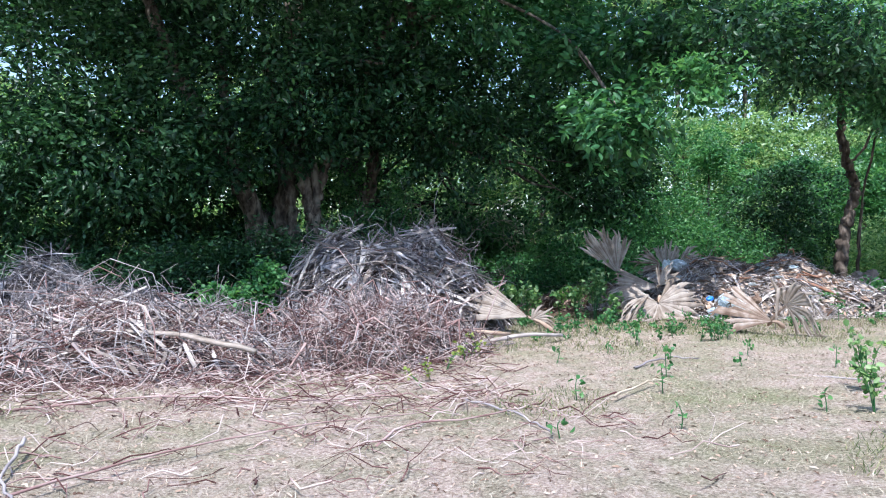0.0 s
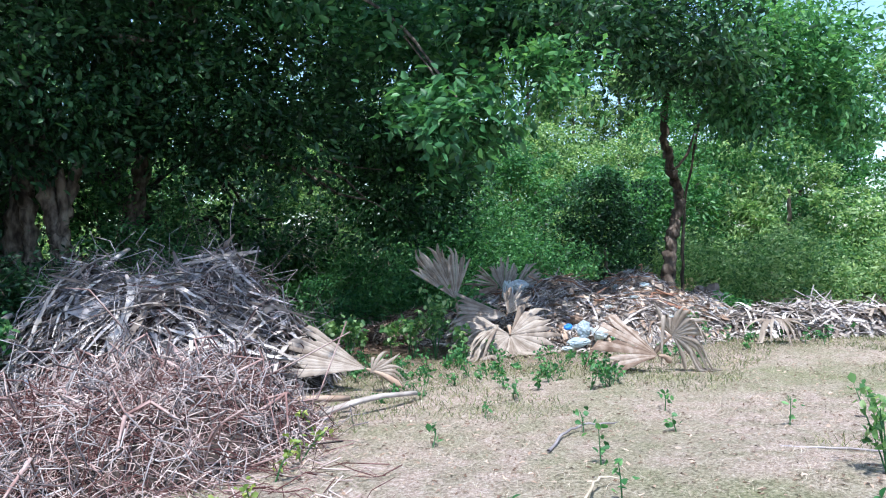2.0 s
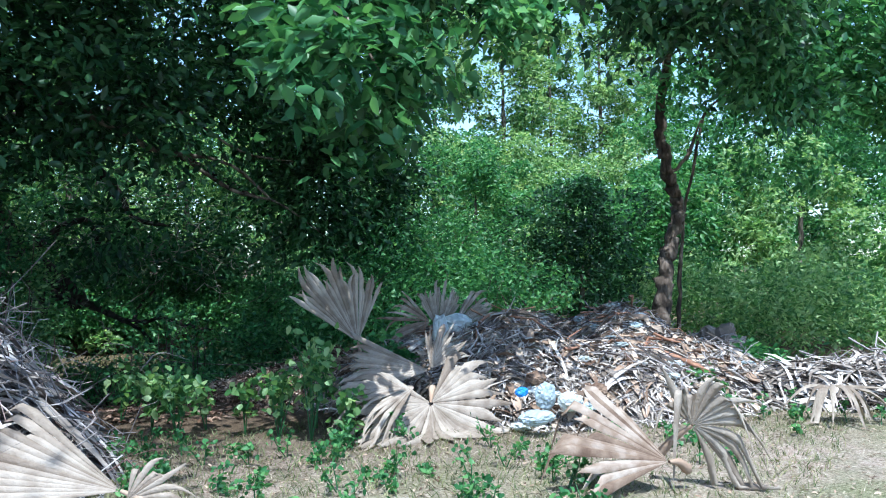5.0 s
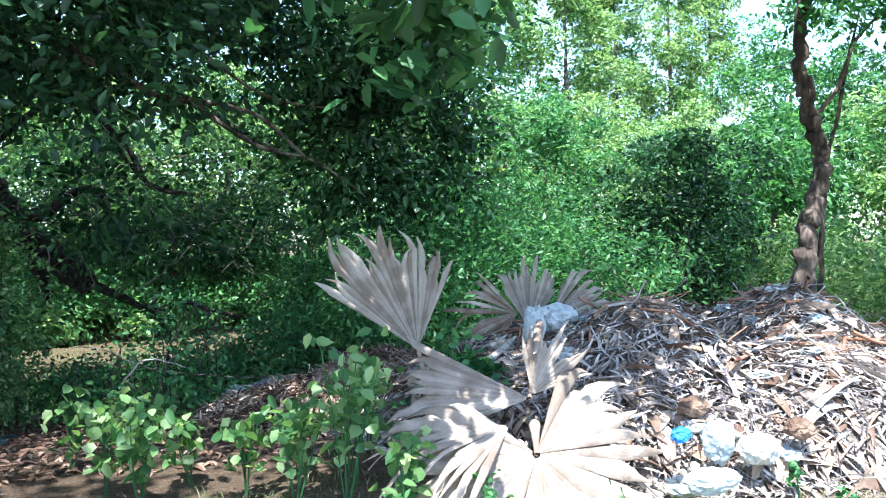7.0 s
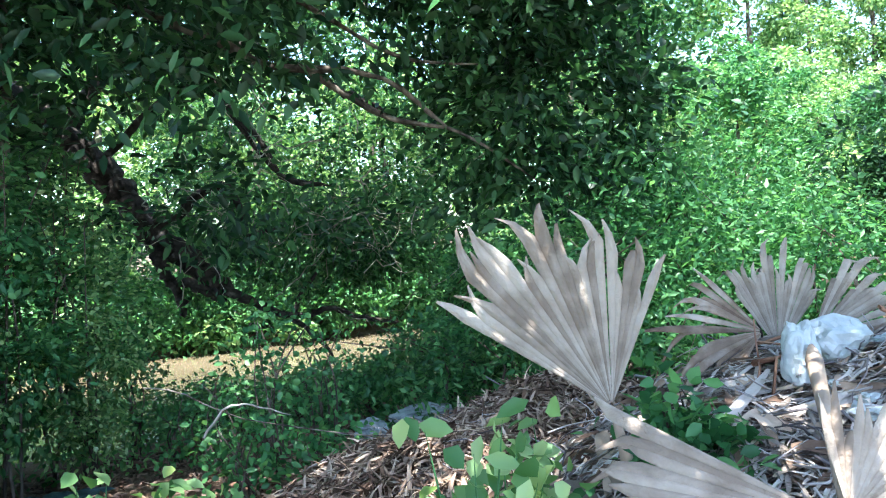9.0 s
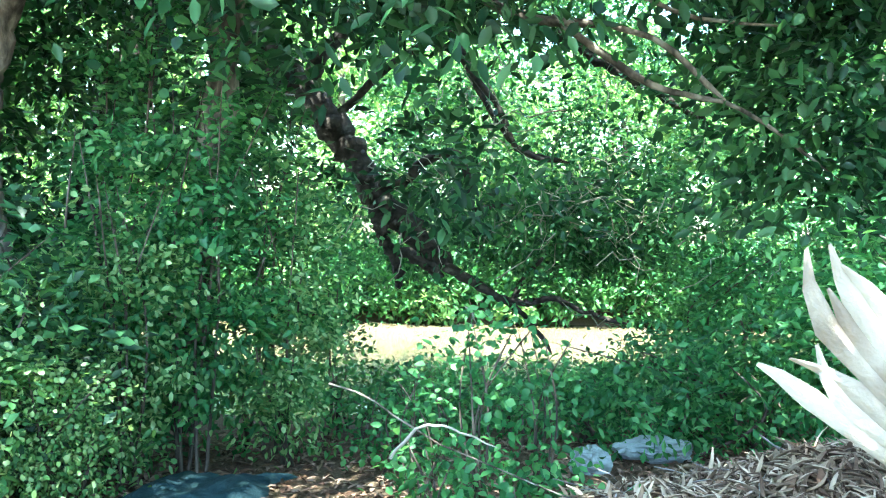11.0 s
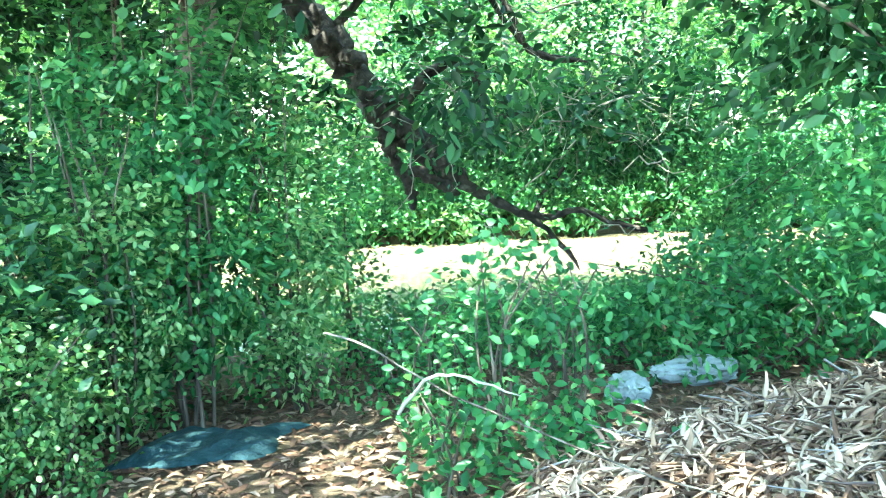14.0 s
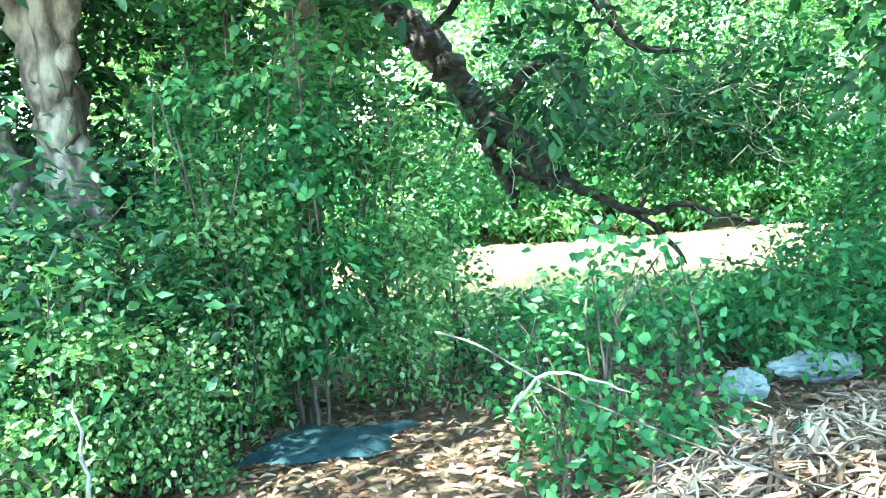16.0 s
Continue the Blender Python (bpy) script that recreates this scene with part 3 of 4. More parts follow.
# a tree at the water's edge whose main bough droops out over the river
leaning_tree = tree("leaning_tree", (-2.2, 22.0, -1.0), "crooked dark tree with one thick rough bough drooping over the water",
     [([(-2.2, 22.0, -1.2), (-2.3, 22.3, 1.5), (-2.0, 22.8, 3.6), (-1.6, 23.4, 5.2)], 0.3, 0.26)],
     [((0.6, 23.8, 6.2), (4.0, 2.4, 1.6), 150, 60, 0.42), ((5.0, 24.8, 4.8), (2.6, 1.8, 1.6), 100, 60, 0.4), ((3.3, 24.3, 1.4), (1.8, 0.7, 0.8), 70, 60, 0.3), ((2.4, 25.4, 2.9), (2.6, 1.2, 1.2), 84, 60, 0.36), ((3.6, 25.2, 1.5), (2.4, 0.8, 0.9), 84, 60, 0.34), ((0.7, 25.2, 1.5), (1.3, 0.7, 1.2), 60, 60, 0.34), ((5.6, 24.6, 2.2), (1.6, 0.9, 1.7), 70, 60, 0.36)],
     LEAF_MID, (0.12, 0.06), BARK_DARK,
     [([(-1.8, 23.2, 4.6), (-0.9, 23.8, 3.9), (-0.05, 24.0, 3.1), (0.55, 24.0, 2.38), (0.86, 24.0, 1.85), (1.4, 24.0, 1.38), (1.95, 24.0, 0.85)], 0.26, 0.15),
      ([(1.95, 24.0, 0.87), (2.35, 24.0, 0.66), (2.75, 24.0, 0.45), (3.1, 24.0, 0.22), (3.5, 24.1, -0.3)], 0.085, 0.025),
      ([(0.9, 23.95, 1.75), (1.05, 23.9, 1.3), (1.25, 23.9, 0.95), (1.35, 23.9, 0.55)], 0.1, 0.05),
      ([(1.25, 23.9, 1.1), (1.6, 23.85, 0.95), (1.95, 23.85, 0.72)], 0.08, 0.07),
      ([(-0.24, 24.0, 3.22), (0.2, 24.1, 3.96), (0.93, 24.2, 4.46), (1.99, 24.3, 4.6), (2.81, 24.4, 4.46), (3.71, 24.5, 3.96), (4.62, 24.6, 3.47), (5.53, 24.7, 2.97)], 0.12, 0.04),
      ([(1.78, 24.1, 4.41), (2.1, 24.1, 3.76), (2.42, 24.1, 3.11), (2.9, 24.1, 2.54), (3.55, 24.1, 2.37)], 0.06, 0.02),
      ([(0.86, 24.0, 1.9), (1.35, 23.9, 2.0), (1.6, 23.9, 2.3), (2.05, 23.9, 2.42), (2.25, 23.9, 2.1), (2.3, 23.9, 1.7), (2.9, 23.9, 1.75)], 0.09, 0.03),
      ([(0.3, 24.0, 2.9), (1.6, 23.8, 3.9), (2.5, 23.8, 3.2), (2.9, 23.8, 2.5), (3.6, 23.8, 2.35)], 0.06, 0.03),
      ([(2.7, 24.0, 0.46), (3.1, 24.0, 0.42), (3.5, 24.0, 0.5), (3.9, 24.0, 0.34), (4.5, 24.0, 0.2)], 0.06, 0.025),
      ([(2.9, 24.0, 0.4), (3.05, 24.0, 0.75), (3.35, 24.0, 1.1)], 0.05, 0.02)])
bare_twigs(leaning_tree, (3.6, 23.6, 2.0), (1.6, 0.5, 0.9), 110, 1.1)
tree("pale_stemmed_tree", (6.3, 22.2, -0.8), "thin tree with a pale crooked stem",
     [([(6.3, 22.2, -0.9), (6.5, 22.2, 0.2), (6.8, 22.2, 0.9), (6.75, 22.2, 1.7), (6.9, 22.2, 3.6)], 0.06, 0.03)],
     [((6.9, 22.0, 4.0), (2.0, 1.6, 1.6), 90, 60, 0.4)], LEAF_MID, (0.12, 0.06), BARK_PALE)


def thicket(name, label, spots, leaf, leaf_size, category="bush", group="bushes along the bank", per=56, density=20, cr=0.3, broad=False):
    for x, y, r, h in spots:
        z0 = float(ground_z(x, y))
        stems = [([(x + rng.normal() * r * 0.2, y + rng.normal() * r * 0.2, z0 - 0.1), (x + rng.normal() * r * 0.3, y + rng.normal() * r * 0.3, z0 + h * 0.5),
                   (x + rng.normal() * r * 0.5, y + rng.normal() * r * 0.5, z0 + h * 0.95)], min(0.022, 0.004 + 0.022 * r), 0.004) for _ in range(5)]
        tree(name, (x, y, z0), label, stems, [((x, y, z0 + h * 0.5), (r, r * 0.85, h * 0.55), int(density * r * h * 2.2) + 20, per, cr)], leaf, leaf_size, BARK_BROWN,
             category=category, group=group, broad=broad)


# undergrowth behind the heaps, in deep shade that the leaf colour also holds
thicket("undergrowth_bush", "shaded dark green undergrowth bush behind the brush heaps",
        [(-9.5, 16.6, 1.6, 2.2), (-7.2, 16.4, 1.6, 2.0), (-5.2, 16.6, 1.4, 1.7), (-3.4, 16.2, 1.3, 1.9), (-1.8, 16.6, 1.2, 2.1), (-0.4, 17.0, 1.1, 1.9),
         (-11.5, 17.5, 2.0, 4.0), (-8.5, 19.5, 2.2, 4.5), (-5.5, 20.5, 2.0, 4.0), (-3.2, 21.5, 1.6, 3.2)], LEAF_SHADED, (0.13, 0.055))
thicket("bank_bush", "leafy green bush on the shaded river bank",
        [(4.8, 20.4, 1.1, 1.0), (6.4, 19.6, 1.3, 1.8), (7.6, 20.8, 1.5, 2.6), (8.8, 19.4, 1.2, 1.6), (9.4, 22.4, 1.6, 3.0), (6.0, 23.4, 1.3, 2.2)], LEAF_HALF_LIT, (0.11, 0.052), density=15)
# the nearest bank bushes get lighter leaf copies in place of more light
thicket("near_bush", "dark glossy-leaved bush growing on the bank",
        [(0.75, 18.9, 0.6, 3.3), (0.9, 19.8, 0.7, 3.4), (0.1, 18.8, 0.6, 2.9), (-0.3, 19.6, 0.7, 4.2)], LEAF_HALF_LIT, (0.095, 0.046), density=13, per=46, cr=0.15, broad=True)
thicket("near_bush", "bright small-leaved bush growing on the bank",
        [(0.5, 18.3, 0.45, 2.4), (1.35, 19.3, 0.42, 2.7), (0.0, 18.0, 0.5, 1.7), (-0.8, 17.9, 0.45, 1.7)], LEAF_SUNLIT, (0.07, 0.038), density=15, per=46, cr=0.15, broad=True)
thicket("small_leaved_bush", "light green small-leaved bush at the bank's edge",
        [(0.45, 16.8, 0.36, 1.4), (0.05, 17.0, 0.5, 1.6), (-0.5, 17.3, 0.6, 1.5), (0.75, 15.9, 0.4, 0.7), (0.2, 16.1, 0.5, 1.0), (0.75, 17.2, 0.3, 1.0)],
        LEAF_SUNLIT, (0.05, 0.032), density=30, per=38, cr=0.14, broad=True)
thicket("creeper_bush", "low leafy creeper over the dry litter",
        [(2.95, 17.1, 0.26, 0.5), (3.15, 17.7, 0.3, 1.25), (3.5, 18.0, 0.28, 1.2), (2.75, 17.9, 0.22, 0.9), (3.5, 17.4, 0.2, 0.35), (2.35, 19.0, 0.4, 0.7), (2.0, 19.6, 0.3, 0.6)],
        LEAF_HALF_LIT, (0.07, 0.046), density=7, per=13, cr=0.17, broad=True)
thicket("bank_shrub", "low leafy shrub between litter and water",
        [(1.25, 21.3, 0.55, 1.8), (2.3, 20.7, 0.6, 0.8), (3.2, 20.4, 0.6, 0.8), (3.9, 20.9, 0.6, 0.8), (4.8, 21.3, 0.7, 0.9), (2.9, 21.6, 0.7, 0.7), (5.4, 20.2, 0.5, 0.8), (4.1, 22.0, 0.7, 0.7), (2.0, 21.9, 0.6, 0.6)],
        LEAF_HALF_LIT, (0.075, 0.04), density=11, per=30, cr=0.17, broad=True)
thicket("weed_clump", "green broad-leaved weeds beside the heaps",
        [(5.2, 15.0, 0.2, 0.75), (8.2, 13.6, 0.25, 0.35), (9.6, 14.2, 0.4, 0.6), (-1.9, 11.8, 0.4, 0.8), (-1.5, 12.4, 0.3, 1.0)], LEAF_HALF_LIT, (0.09, 0.06),
        group="weeds by the heaps", density=30, per=36, cr=0.12, category="weed", broad=True)

# sunlit trees beyond the river and to the side; leaf colour carries extra sunlight
for row, (gap, hmin, hmax) in enumerate(((0.0, 7.0, 10.0), (6.5, 20.0, 26.0))):
    for x in np.arange(-15, 43, 4.0 + row):
        y = 35.8 + 0.35 * x + gap + rng.uniform(0, 2)
        h = rng.uniform(hmin, hmax)
        z0 = float(ground_z(x, y))
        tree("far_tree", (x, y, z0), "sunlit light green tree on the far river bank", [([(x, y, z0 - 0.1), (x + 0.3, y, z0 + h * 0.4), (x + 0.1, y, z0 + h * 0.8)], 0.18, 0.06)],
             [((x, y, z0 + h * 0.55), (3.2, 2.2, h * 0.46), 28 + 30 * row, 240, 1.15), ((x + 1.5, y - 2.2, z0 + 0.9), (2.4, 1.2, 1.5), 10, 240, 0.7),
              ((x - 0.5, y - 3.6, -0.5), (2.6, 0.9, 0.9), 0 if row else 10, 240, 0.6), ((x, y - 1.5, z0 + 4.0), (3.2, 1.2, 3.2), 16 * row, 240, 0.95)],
             LEAF_SUNLIT, (0.25 + 0.07 * row, 0.125 + 0.04 * row), group="trees beyond the river", lobed=True)
thicket("waterside_shrub", "light green shrub hanging over the far water's edge", [(x, 32.4 + 0.35 * x + rng.uniform(0, 0.8), 1.1, 2.0) for x in np.arange(-7, 10, 1.3)],
        LEAF_HALF_LIT, (0.2, 0.1), group="shrubs on the far bank", density=12, per=60, cr=0.32)
# leaf tone changes from tree to tree to paint lit masses and dark hollows
for k, (x, y, r, h) in enumerate([(15, 23, 2.2, 4.2), (18.5, 22, 2.4, 5.0), (18.2, 18.2, 1.6, 2.6), (22, 24, 2.6, 6.5), (15.5, 27, 2.5, 5.2), (20, 28, 2.8, 8.5), (25, 20, 2.6, 7.5), (13.5, 25.5, 1.8, 3.4),
                   (9.5, 26.5, 1.6, 3.6), (26, 29, 3.2, 10), (21.5, 17.5, 2.0, 5.5), (27, 24, 3.2, 11.0), (24.5, 15.8, 2.4, 8.5), (13.5, 30.5, 2.6, 7.0), (9.0, 29.0, 2.2, 5.0)]):
    z0 = float(ground_z(x, y))
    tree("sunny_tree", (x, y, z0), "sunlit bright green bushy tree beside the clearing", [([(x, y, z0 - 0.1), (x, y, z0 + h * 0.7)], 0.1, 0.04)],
         [((x, y, z0 + h * 0.52), (r * 0.9, r * 0.75, h * 0.5), int(2.6 * r * h) + 6, 250, 0.62)], (LEAF_HALF_LIT, LEAF_SUNLIT, LEAF_SUNLIT, LEAF_HALF_LIT, LEAF_MID)[k % 5], (0.17, 0.08), group="bushy trees beside the clearing", lobed=True)


# ---- heaps of brush, palm litter and rubbish ----
def mound_height(x, y, c, r, h, turn=0.0):
    a = radians(turn)
    dx, dy = x - c[0], y - c[1]
    u, w = (dx * math.cos(a) + dy * math.sin(a)) / r[0], (-dx * math.sin(a) + dy * math.cos(a)) / r[1]
    q = np.clip(1 - u * u - w * w, 0, 1)
    lump = 0.18 * np.sin(3.1 * x + 1.7 * y) + 0.14 * np.sin(2.3 * y - 4.1 * x + 1)
    return h * q ** 0.8 * (1 + lump * q)


def on_mound(n, c, r, h, turn=0.0, reach=1.0, lift=0.03):
    a = rng.uniform(0, 2 * np.pi, n)
    q = np.sqrt(rng.random(n)) * reach
    t = radians(turn)
    u, w = q * np.cos(a) * r[0], q * np.sin(a) * r[1]
    x, y = c[0] + u * math.cos(t) - w * math.sin(t), c[1] + u * math.sin(t) + w * math.cos(t)
    z = ground_z(x, y) + mound_height(x, y, c, r, h, turn) + lift * rng.random(n)
    return np.stack([x, y, z], -1)


def heap(name, label, c, r, h, core, layers, turn=0.0, category="heap", group="heaps in the clearing"):
    """A mound of litter under loose layers of strips or sticks. layers: (part name, shape, count, material, length, width, pitch spread, main yaw, yaw spread, picked)."""
    z0 = float(ground_z(c[0], c[1]))
    ob = thing(name, (c[0], c[1], z0), label, category, group)
    n = 36
    g = np.linspace(-1.08, 1.08, n)
    U, V2 = np.meshgrid(g * r[0], g * r[1])
    t = radians(turn)
    x, y = c[0] + U * math.cos(t) - V2 * math.sin(t), c[1] + U * math.sin(t) + V2 * math.cos(t)
    mh = mound_height(x, y, c, r, h * 0.94, turn)
    z = np.where(mh > 0.004, ground_z(x, y) + mh + 0.03 * rng.normal(size=x.shape), ground_z(x, y) - 0.05)
    k = (np.arange(n - 1)[:, None] * n + np.arange(n - 1)[None]).reshape(-1)
    part("mound", np.stack([x, y, z], -1).reshape(-1, 3), np.stack([k, k + 1, k + n + 1, k + n], 1), core, ob, smooth=True)
    for pname, shape, count, mat, length, width, tilt, yaw0, yawd, picked, reach in layers:
        at = on_mound(count, c, r, h, turn, reach)
        yaw = radians(yaw0) + rng.normal(size=count) * radians(yawd)
        # pieces follow the slope that they lie on
        e = 0.15
        d0 = np.stack([np.cos(yaw), np.sin(yaw)], -1)
        za = mound_height(at[:, 0] + d0[:, 0] * e, at[:, 1] + d0[:, 1] * e, c, r, h, turn)
        zb = mound_height(at[:, 0] - d0[:, 0] * e, at[:, 1] - d0[:, 1] * e, c, r, h, turn)
        pitch = np.arctan2(za - zb, 2 * e) * 0.8 + rng.normal(size=count) * radians(tilt)
        ln = length * rng.uniform(0.45, 1.3, count)
        wd = width * rng.uniform(0.5, 1.3, count)
        at[:, 2] += np.abs(np.sin(pitch - np.arctan2(za - zb, 2 * e) * 0.8)) * ln * 0.3
        if shape == "strip":
            make = lambda i: ribbons(at[i], yaw[i], pitch[i], ln[i], wd[i], 0.25 + 0.35 * rng.random(len(ln[i])))
        elif shape == "wire":
            make = lambda i: sticks(at[i], yaw[i], pitch[i], ln[i], wd[i], 0.5, 7, 3)
        elif shape == "curl":
            make = lambda i: ribbons(at[i], yaw[i], pitch[i], ln[i], wd[i], 0.25 + 0.5 * rng.random(len(ln[i])), 6, 1.1)
        else:
            make = lambda i: sticks(at[i], yaw[i], pitch[i], ln[i], wd[i], sides=4 if len(i) == 1 else 3)
        big = np.argsort(-ln * wd)[:picked]
        rest = np.setdiff1d(np.arange(count), big)
        for i in big:
            v, f = make(np.array([i]))
            part(pname, v, f, mat, ob)
        v, f = make(rest)
        part(pname + "_litter", v, f, mat, ob, kind="stuff")
    return ob


heap("palm_brush_heap", "high grey heap of dry palm leaves and twigs", (0.4, 13.2), (1.95, 2.2), 1.28, LITTER_SHADED,
     [("palm_strip", "strip", 1900, STRIP_SHADE_GREY, 0.7, 0.045, 9, 10, 60, 70, 1.0), ("twig", "stick", 1500, TWIG_GREY, 0.75, 0.007, 14, 20, 70, 50, 1.05), ("red_twig", "wire", 500, TWIG_RED, 0.5, 0.006, 16, 0, 90, 20, 1.05),
      ("wiry_twig", "wire", 420, TWIG_GREY, 0.8, 0.0055, 38, 60, 90, 40, 0.95), ("palm_strip", "strip", 460, STRIP, 1.05, 0.07, 8, 5, 40, 60, 0.92)])
heap("reddish_brush_heap", "low sunlit heap of reddish dry twigs", (0.15, 10.2), (1.35, 1.5), 0.55, LITTER_SHADED,
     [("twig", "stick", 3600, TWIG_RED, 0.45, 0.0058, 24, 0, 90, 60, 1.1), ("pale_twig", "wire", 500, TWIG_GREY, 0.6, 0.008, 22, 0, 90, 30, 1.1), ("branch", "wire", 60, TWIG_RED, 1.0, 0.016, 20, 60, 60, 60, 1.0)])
heap("spread_brush_heap", "sprawling low heap of dry cut branches", (-3.2, 10.0), (2.6, 2.0), 0.5, LITTER_SHADED,
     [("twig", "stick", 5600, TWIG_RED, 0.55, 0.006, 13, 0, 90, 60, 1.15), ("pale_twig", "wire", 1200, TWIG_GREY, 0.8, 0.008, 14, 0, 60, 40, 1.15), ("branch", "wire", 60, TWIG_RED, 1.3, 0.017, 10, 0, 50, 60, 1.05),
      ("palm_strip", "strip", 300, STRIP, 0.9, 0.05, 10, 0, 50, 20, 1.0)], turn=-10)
heap("far_brush_heap", "long grey heap of dry brush below the bushes", (-5.4, 13.4), (2.9, 1.6), 1.05, LITTER_SHADED,
     [("twig", "stick", 3800, TWIG_GREY, 0.8, 0.008, 13, 0, 70, 40, 1.05), ("palm_strip", "strip", 450, STRIP_SHADE_GREY, 0.9, 0.05, 8, 0, 40, 20, 1.0)])
heap("rubbish_heap", "broad heap of dry palm litter and household rubbish", (7.5, 15.3), (3.0, 2.2), 0.85, CHAFF,
     [("palm_strip", "strip", 14000, STRIP, 0.2, 0.022, 10, 0, 90, 90, 1.06), ("husk", "strip", 1800, HUSK, 0.24, 0.07, 12, 0, 90, 60, 1.0), ("stalk", "stick", 70, RUST, 0.8, 0.016, 5, -10, 30, 30, 0.6),
      ("twig", "stick", 1500, TWIG_GREY, 0.5, 0.008, 14, 0, 90, 40, 1.05), ("palm_strip", "strip", 130, STRIP, 0.75, 0.06, 8, -25, 30, 40, 1.0)], turn=-8)
heap("litter_heap", "long low heap of pale dry palm litter", (10.4, 13.3), (1.8, 0.8), 0.42, LITTER_SHADED,
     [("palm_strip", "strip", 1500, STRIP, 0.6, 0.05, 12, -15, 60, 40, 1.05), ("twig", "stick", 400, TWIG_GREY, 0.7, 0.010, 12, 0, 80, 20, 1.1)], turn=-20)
heap("litter_heap", "low heap of pale dry palm litter at the clearing's edge", (13.6, 12.9), (2.0, 0.8), 0.32, LITTER_SHADED,
     [("palm_strip", "strip", 900, STRIP, 0.6, 0.05, 12, -15, 60, 30, 1.05)], turn=-15)
heap("husk_heap", "heap of dry curled brown palm husks on the bank", (5.0, 17.15), (1.75, 1.35), 0.32, CHAFF,
     [("husk", "curl", 9500, HUSK, 0.19, 0.021, 20, 80, 50, 90, 1.06), ("dry_leaf", "strip", 1200, BROWN_LEAF, 0.12, 0.05, 20, 0, 90, 30, 1.1),
      ("twig", "stick", 110, TWIG_GREY, 0.6, 0.005, 6, 0, 90, 20, 1.0)], turn=15)


# ---- dry fan palm leaves ----
def palm_leaf(label, hub, toward, face, radius, spread, count, mat, droop=0.15, split=0.6, stalk=None, cup=0.0, ragged=0.28, skew=0.0, name="palm_leaf"):
    """A pleated fan leaf; every finger is a folded blade that runs free of its neighbours towards the tip."""
    hub = np.array(hub, dtype=float)
    u = unit(np.array(toward, dtype=float))
    w0 = np.array(face, dtype=float)
    side = unit(np.cross(w0, u))
    w0 = np.cross(u, side)
    ob = thing(name, hub, label, "palm leaf", "dry palm leaves")
    da = radians(spread) / count
    rows = np.array([0.03, 0.2, 0.4, 0.55, 0.68, 0.8, 0.91, 1.0])
    for i in range(count):
        a = (i - (count - 1) / 2) * da + rng.normal() * da * 0.12
        R = radius * (1 - 0.22 * abs(i / (count - 1) - 0.5) ** 1.5) * rng.uniform(1 - ragged, 1.06) * (1 + skew * (i / (count - 1) - 0.5))
        d = math.cos(a) * u + math.sin(a) * side
        t = -math.sin(a) * u + math.cos(a) * side
        free = np.clip((rows - split) / (1 - split), 0, 1)
        half = np.tan(da / 2) * R * rows * 1.25
        cap = np.tan(da / 2) * R * split * 1.25
        half = np.where(rows > split, np.maximum(cap * (1 - (0.72 + 0.2 * rng.random()) * free ** 1.3), 0.004), half)
        pleat = np.minimum(half, cap) * 0.9
        sway, fall = rng.normal() * 0.06, abs(rng.normal(1, 0.6)) * droop
        mid = hub + d * (R * rows)[:, None] + t * (sway * R * free ** 1.6)[:, None] + w0 * (cup * R * (math.sin(a) ** 2) * rows)[:, None]
        mid[:, 2] -= fall * R * (0.25 * rows ** 2 + free ** 2)
        mid[:, 2] = np.maximum(mid[:, 2], ground_z(mid[:, 0], mid[:, 1]) + 0.02 + 0.02 * rng.random())
        twist = rng.normal() * 0.5 * free
        tt = t[None] * np.cos(twist)[:, None] + w0[None] * np.sin(twist)[:, None]
        left = mid - tt * half[:, None] - w0 * (pleat * 0.5)[:, None]
        right = mid + tt * half[:, None] - w0 * (pleat * 0.5)[:, None]
        ridge = mid + w0 * (pleat * 0.5)[:, None]
        v = np.stack([left, ridge, right], 1).reshape(-1, 3)
        k = np.arange(len(rows) - 1)[:, None] * 3
        f = np.concatenate([k + [0, 1, 4, 3], k + [1, 2, 5, 4]])
        part("leaf_finger", v, f, mat, ob)
    if stalk is not None:
        pts = curve_points([hub, (hub + np.array(stalk)) / 2 + [0, 0, 0.03], stalk], 8)
        v, f = tube(pts, np.linspace(0.012, 0.045, 8), 8)
        part("stalk", v, f, HUSK, ob, "grey dry leaf stalk", smooth=True)
    return ob


palm_leaf("upright dry fan palm leaf, pale beige, with split tips", (4.80, 14.85, 0.74), (-0.27, 0.08, 0.92), (-0.1, -1.0, -0.05), 0.95, 80, 22, PALM, 0.04, 0.8, (4.95, 15.0, 0.2), ragged=0.24, skew=0.42)
palm_leaf("pale dry fan palm leaf spread flat against the heap", (5.1, 13.55, 0.28), (0.05, -0.35, -0.45), (-0.1, -0.75, 0.66), 0.92, 290, 34, PALM, 0.14, 0.68, (5.3, 14.0, 0.35))
palm_leaf("dry fan palm leaf with long beige fingers lying sideways", (5.2, 13.85, 0.54), (-0.9, 0.34, 0.06), (-0.15, -0.8, 0.6), 0.95, 54, 14, PALM, 0.02, 0.86, (5.95, 15.25, 0.86))
palm_leaf("short broken dry palm leaf standing on the heap", (5.24, 13.9, 0.55), (0.55, 0.1, 0.8), (-0.2, -0.9, 0.3), 0.5, 80, 12, PALM, 0.1, 0.6)
palm_leaf("dry fan palm leaf drooping over the ground", (5.0, 13.7, 0.42), (-0.9, -0.25, -0.12), (-0.1, -0.5, 0.85), 0.9, 70, 15, PALM, 0.2, 0.55)
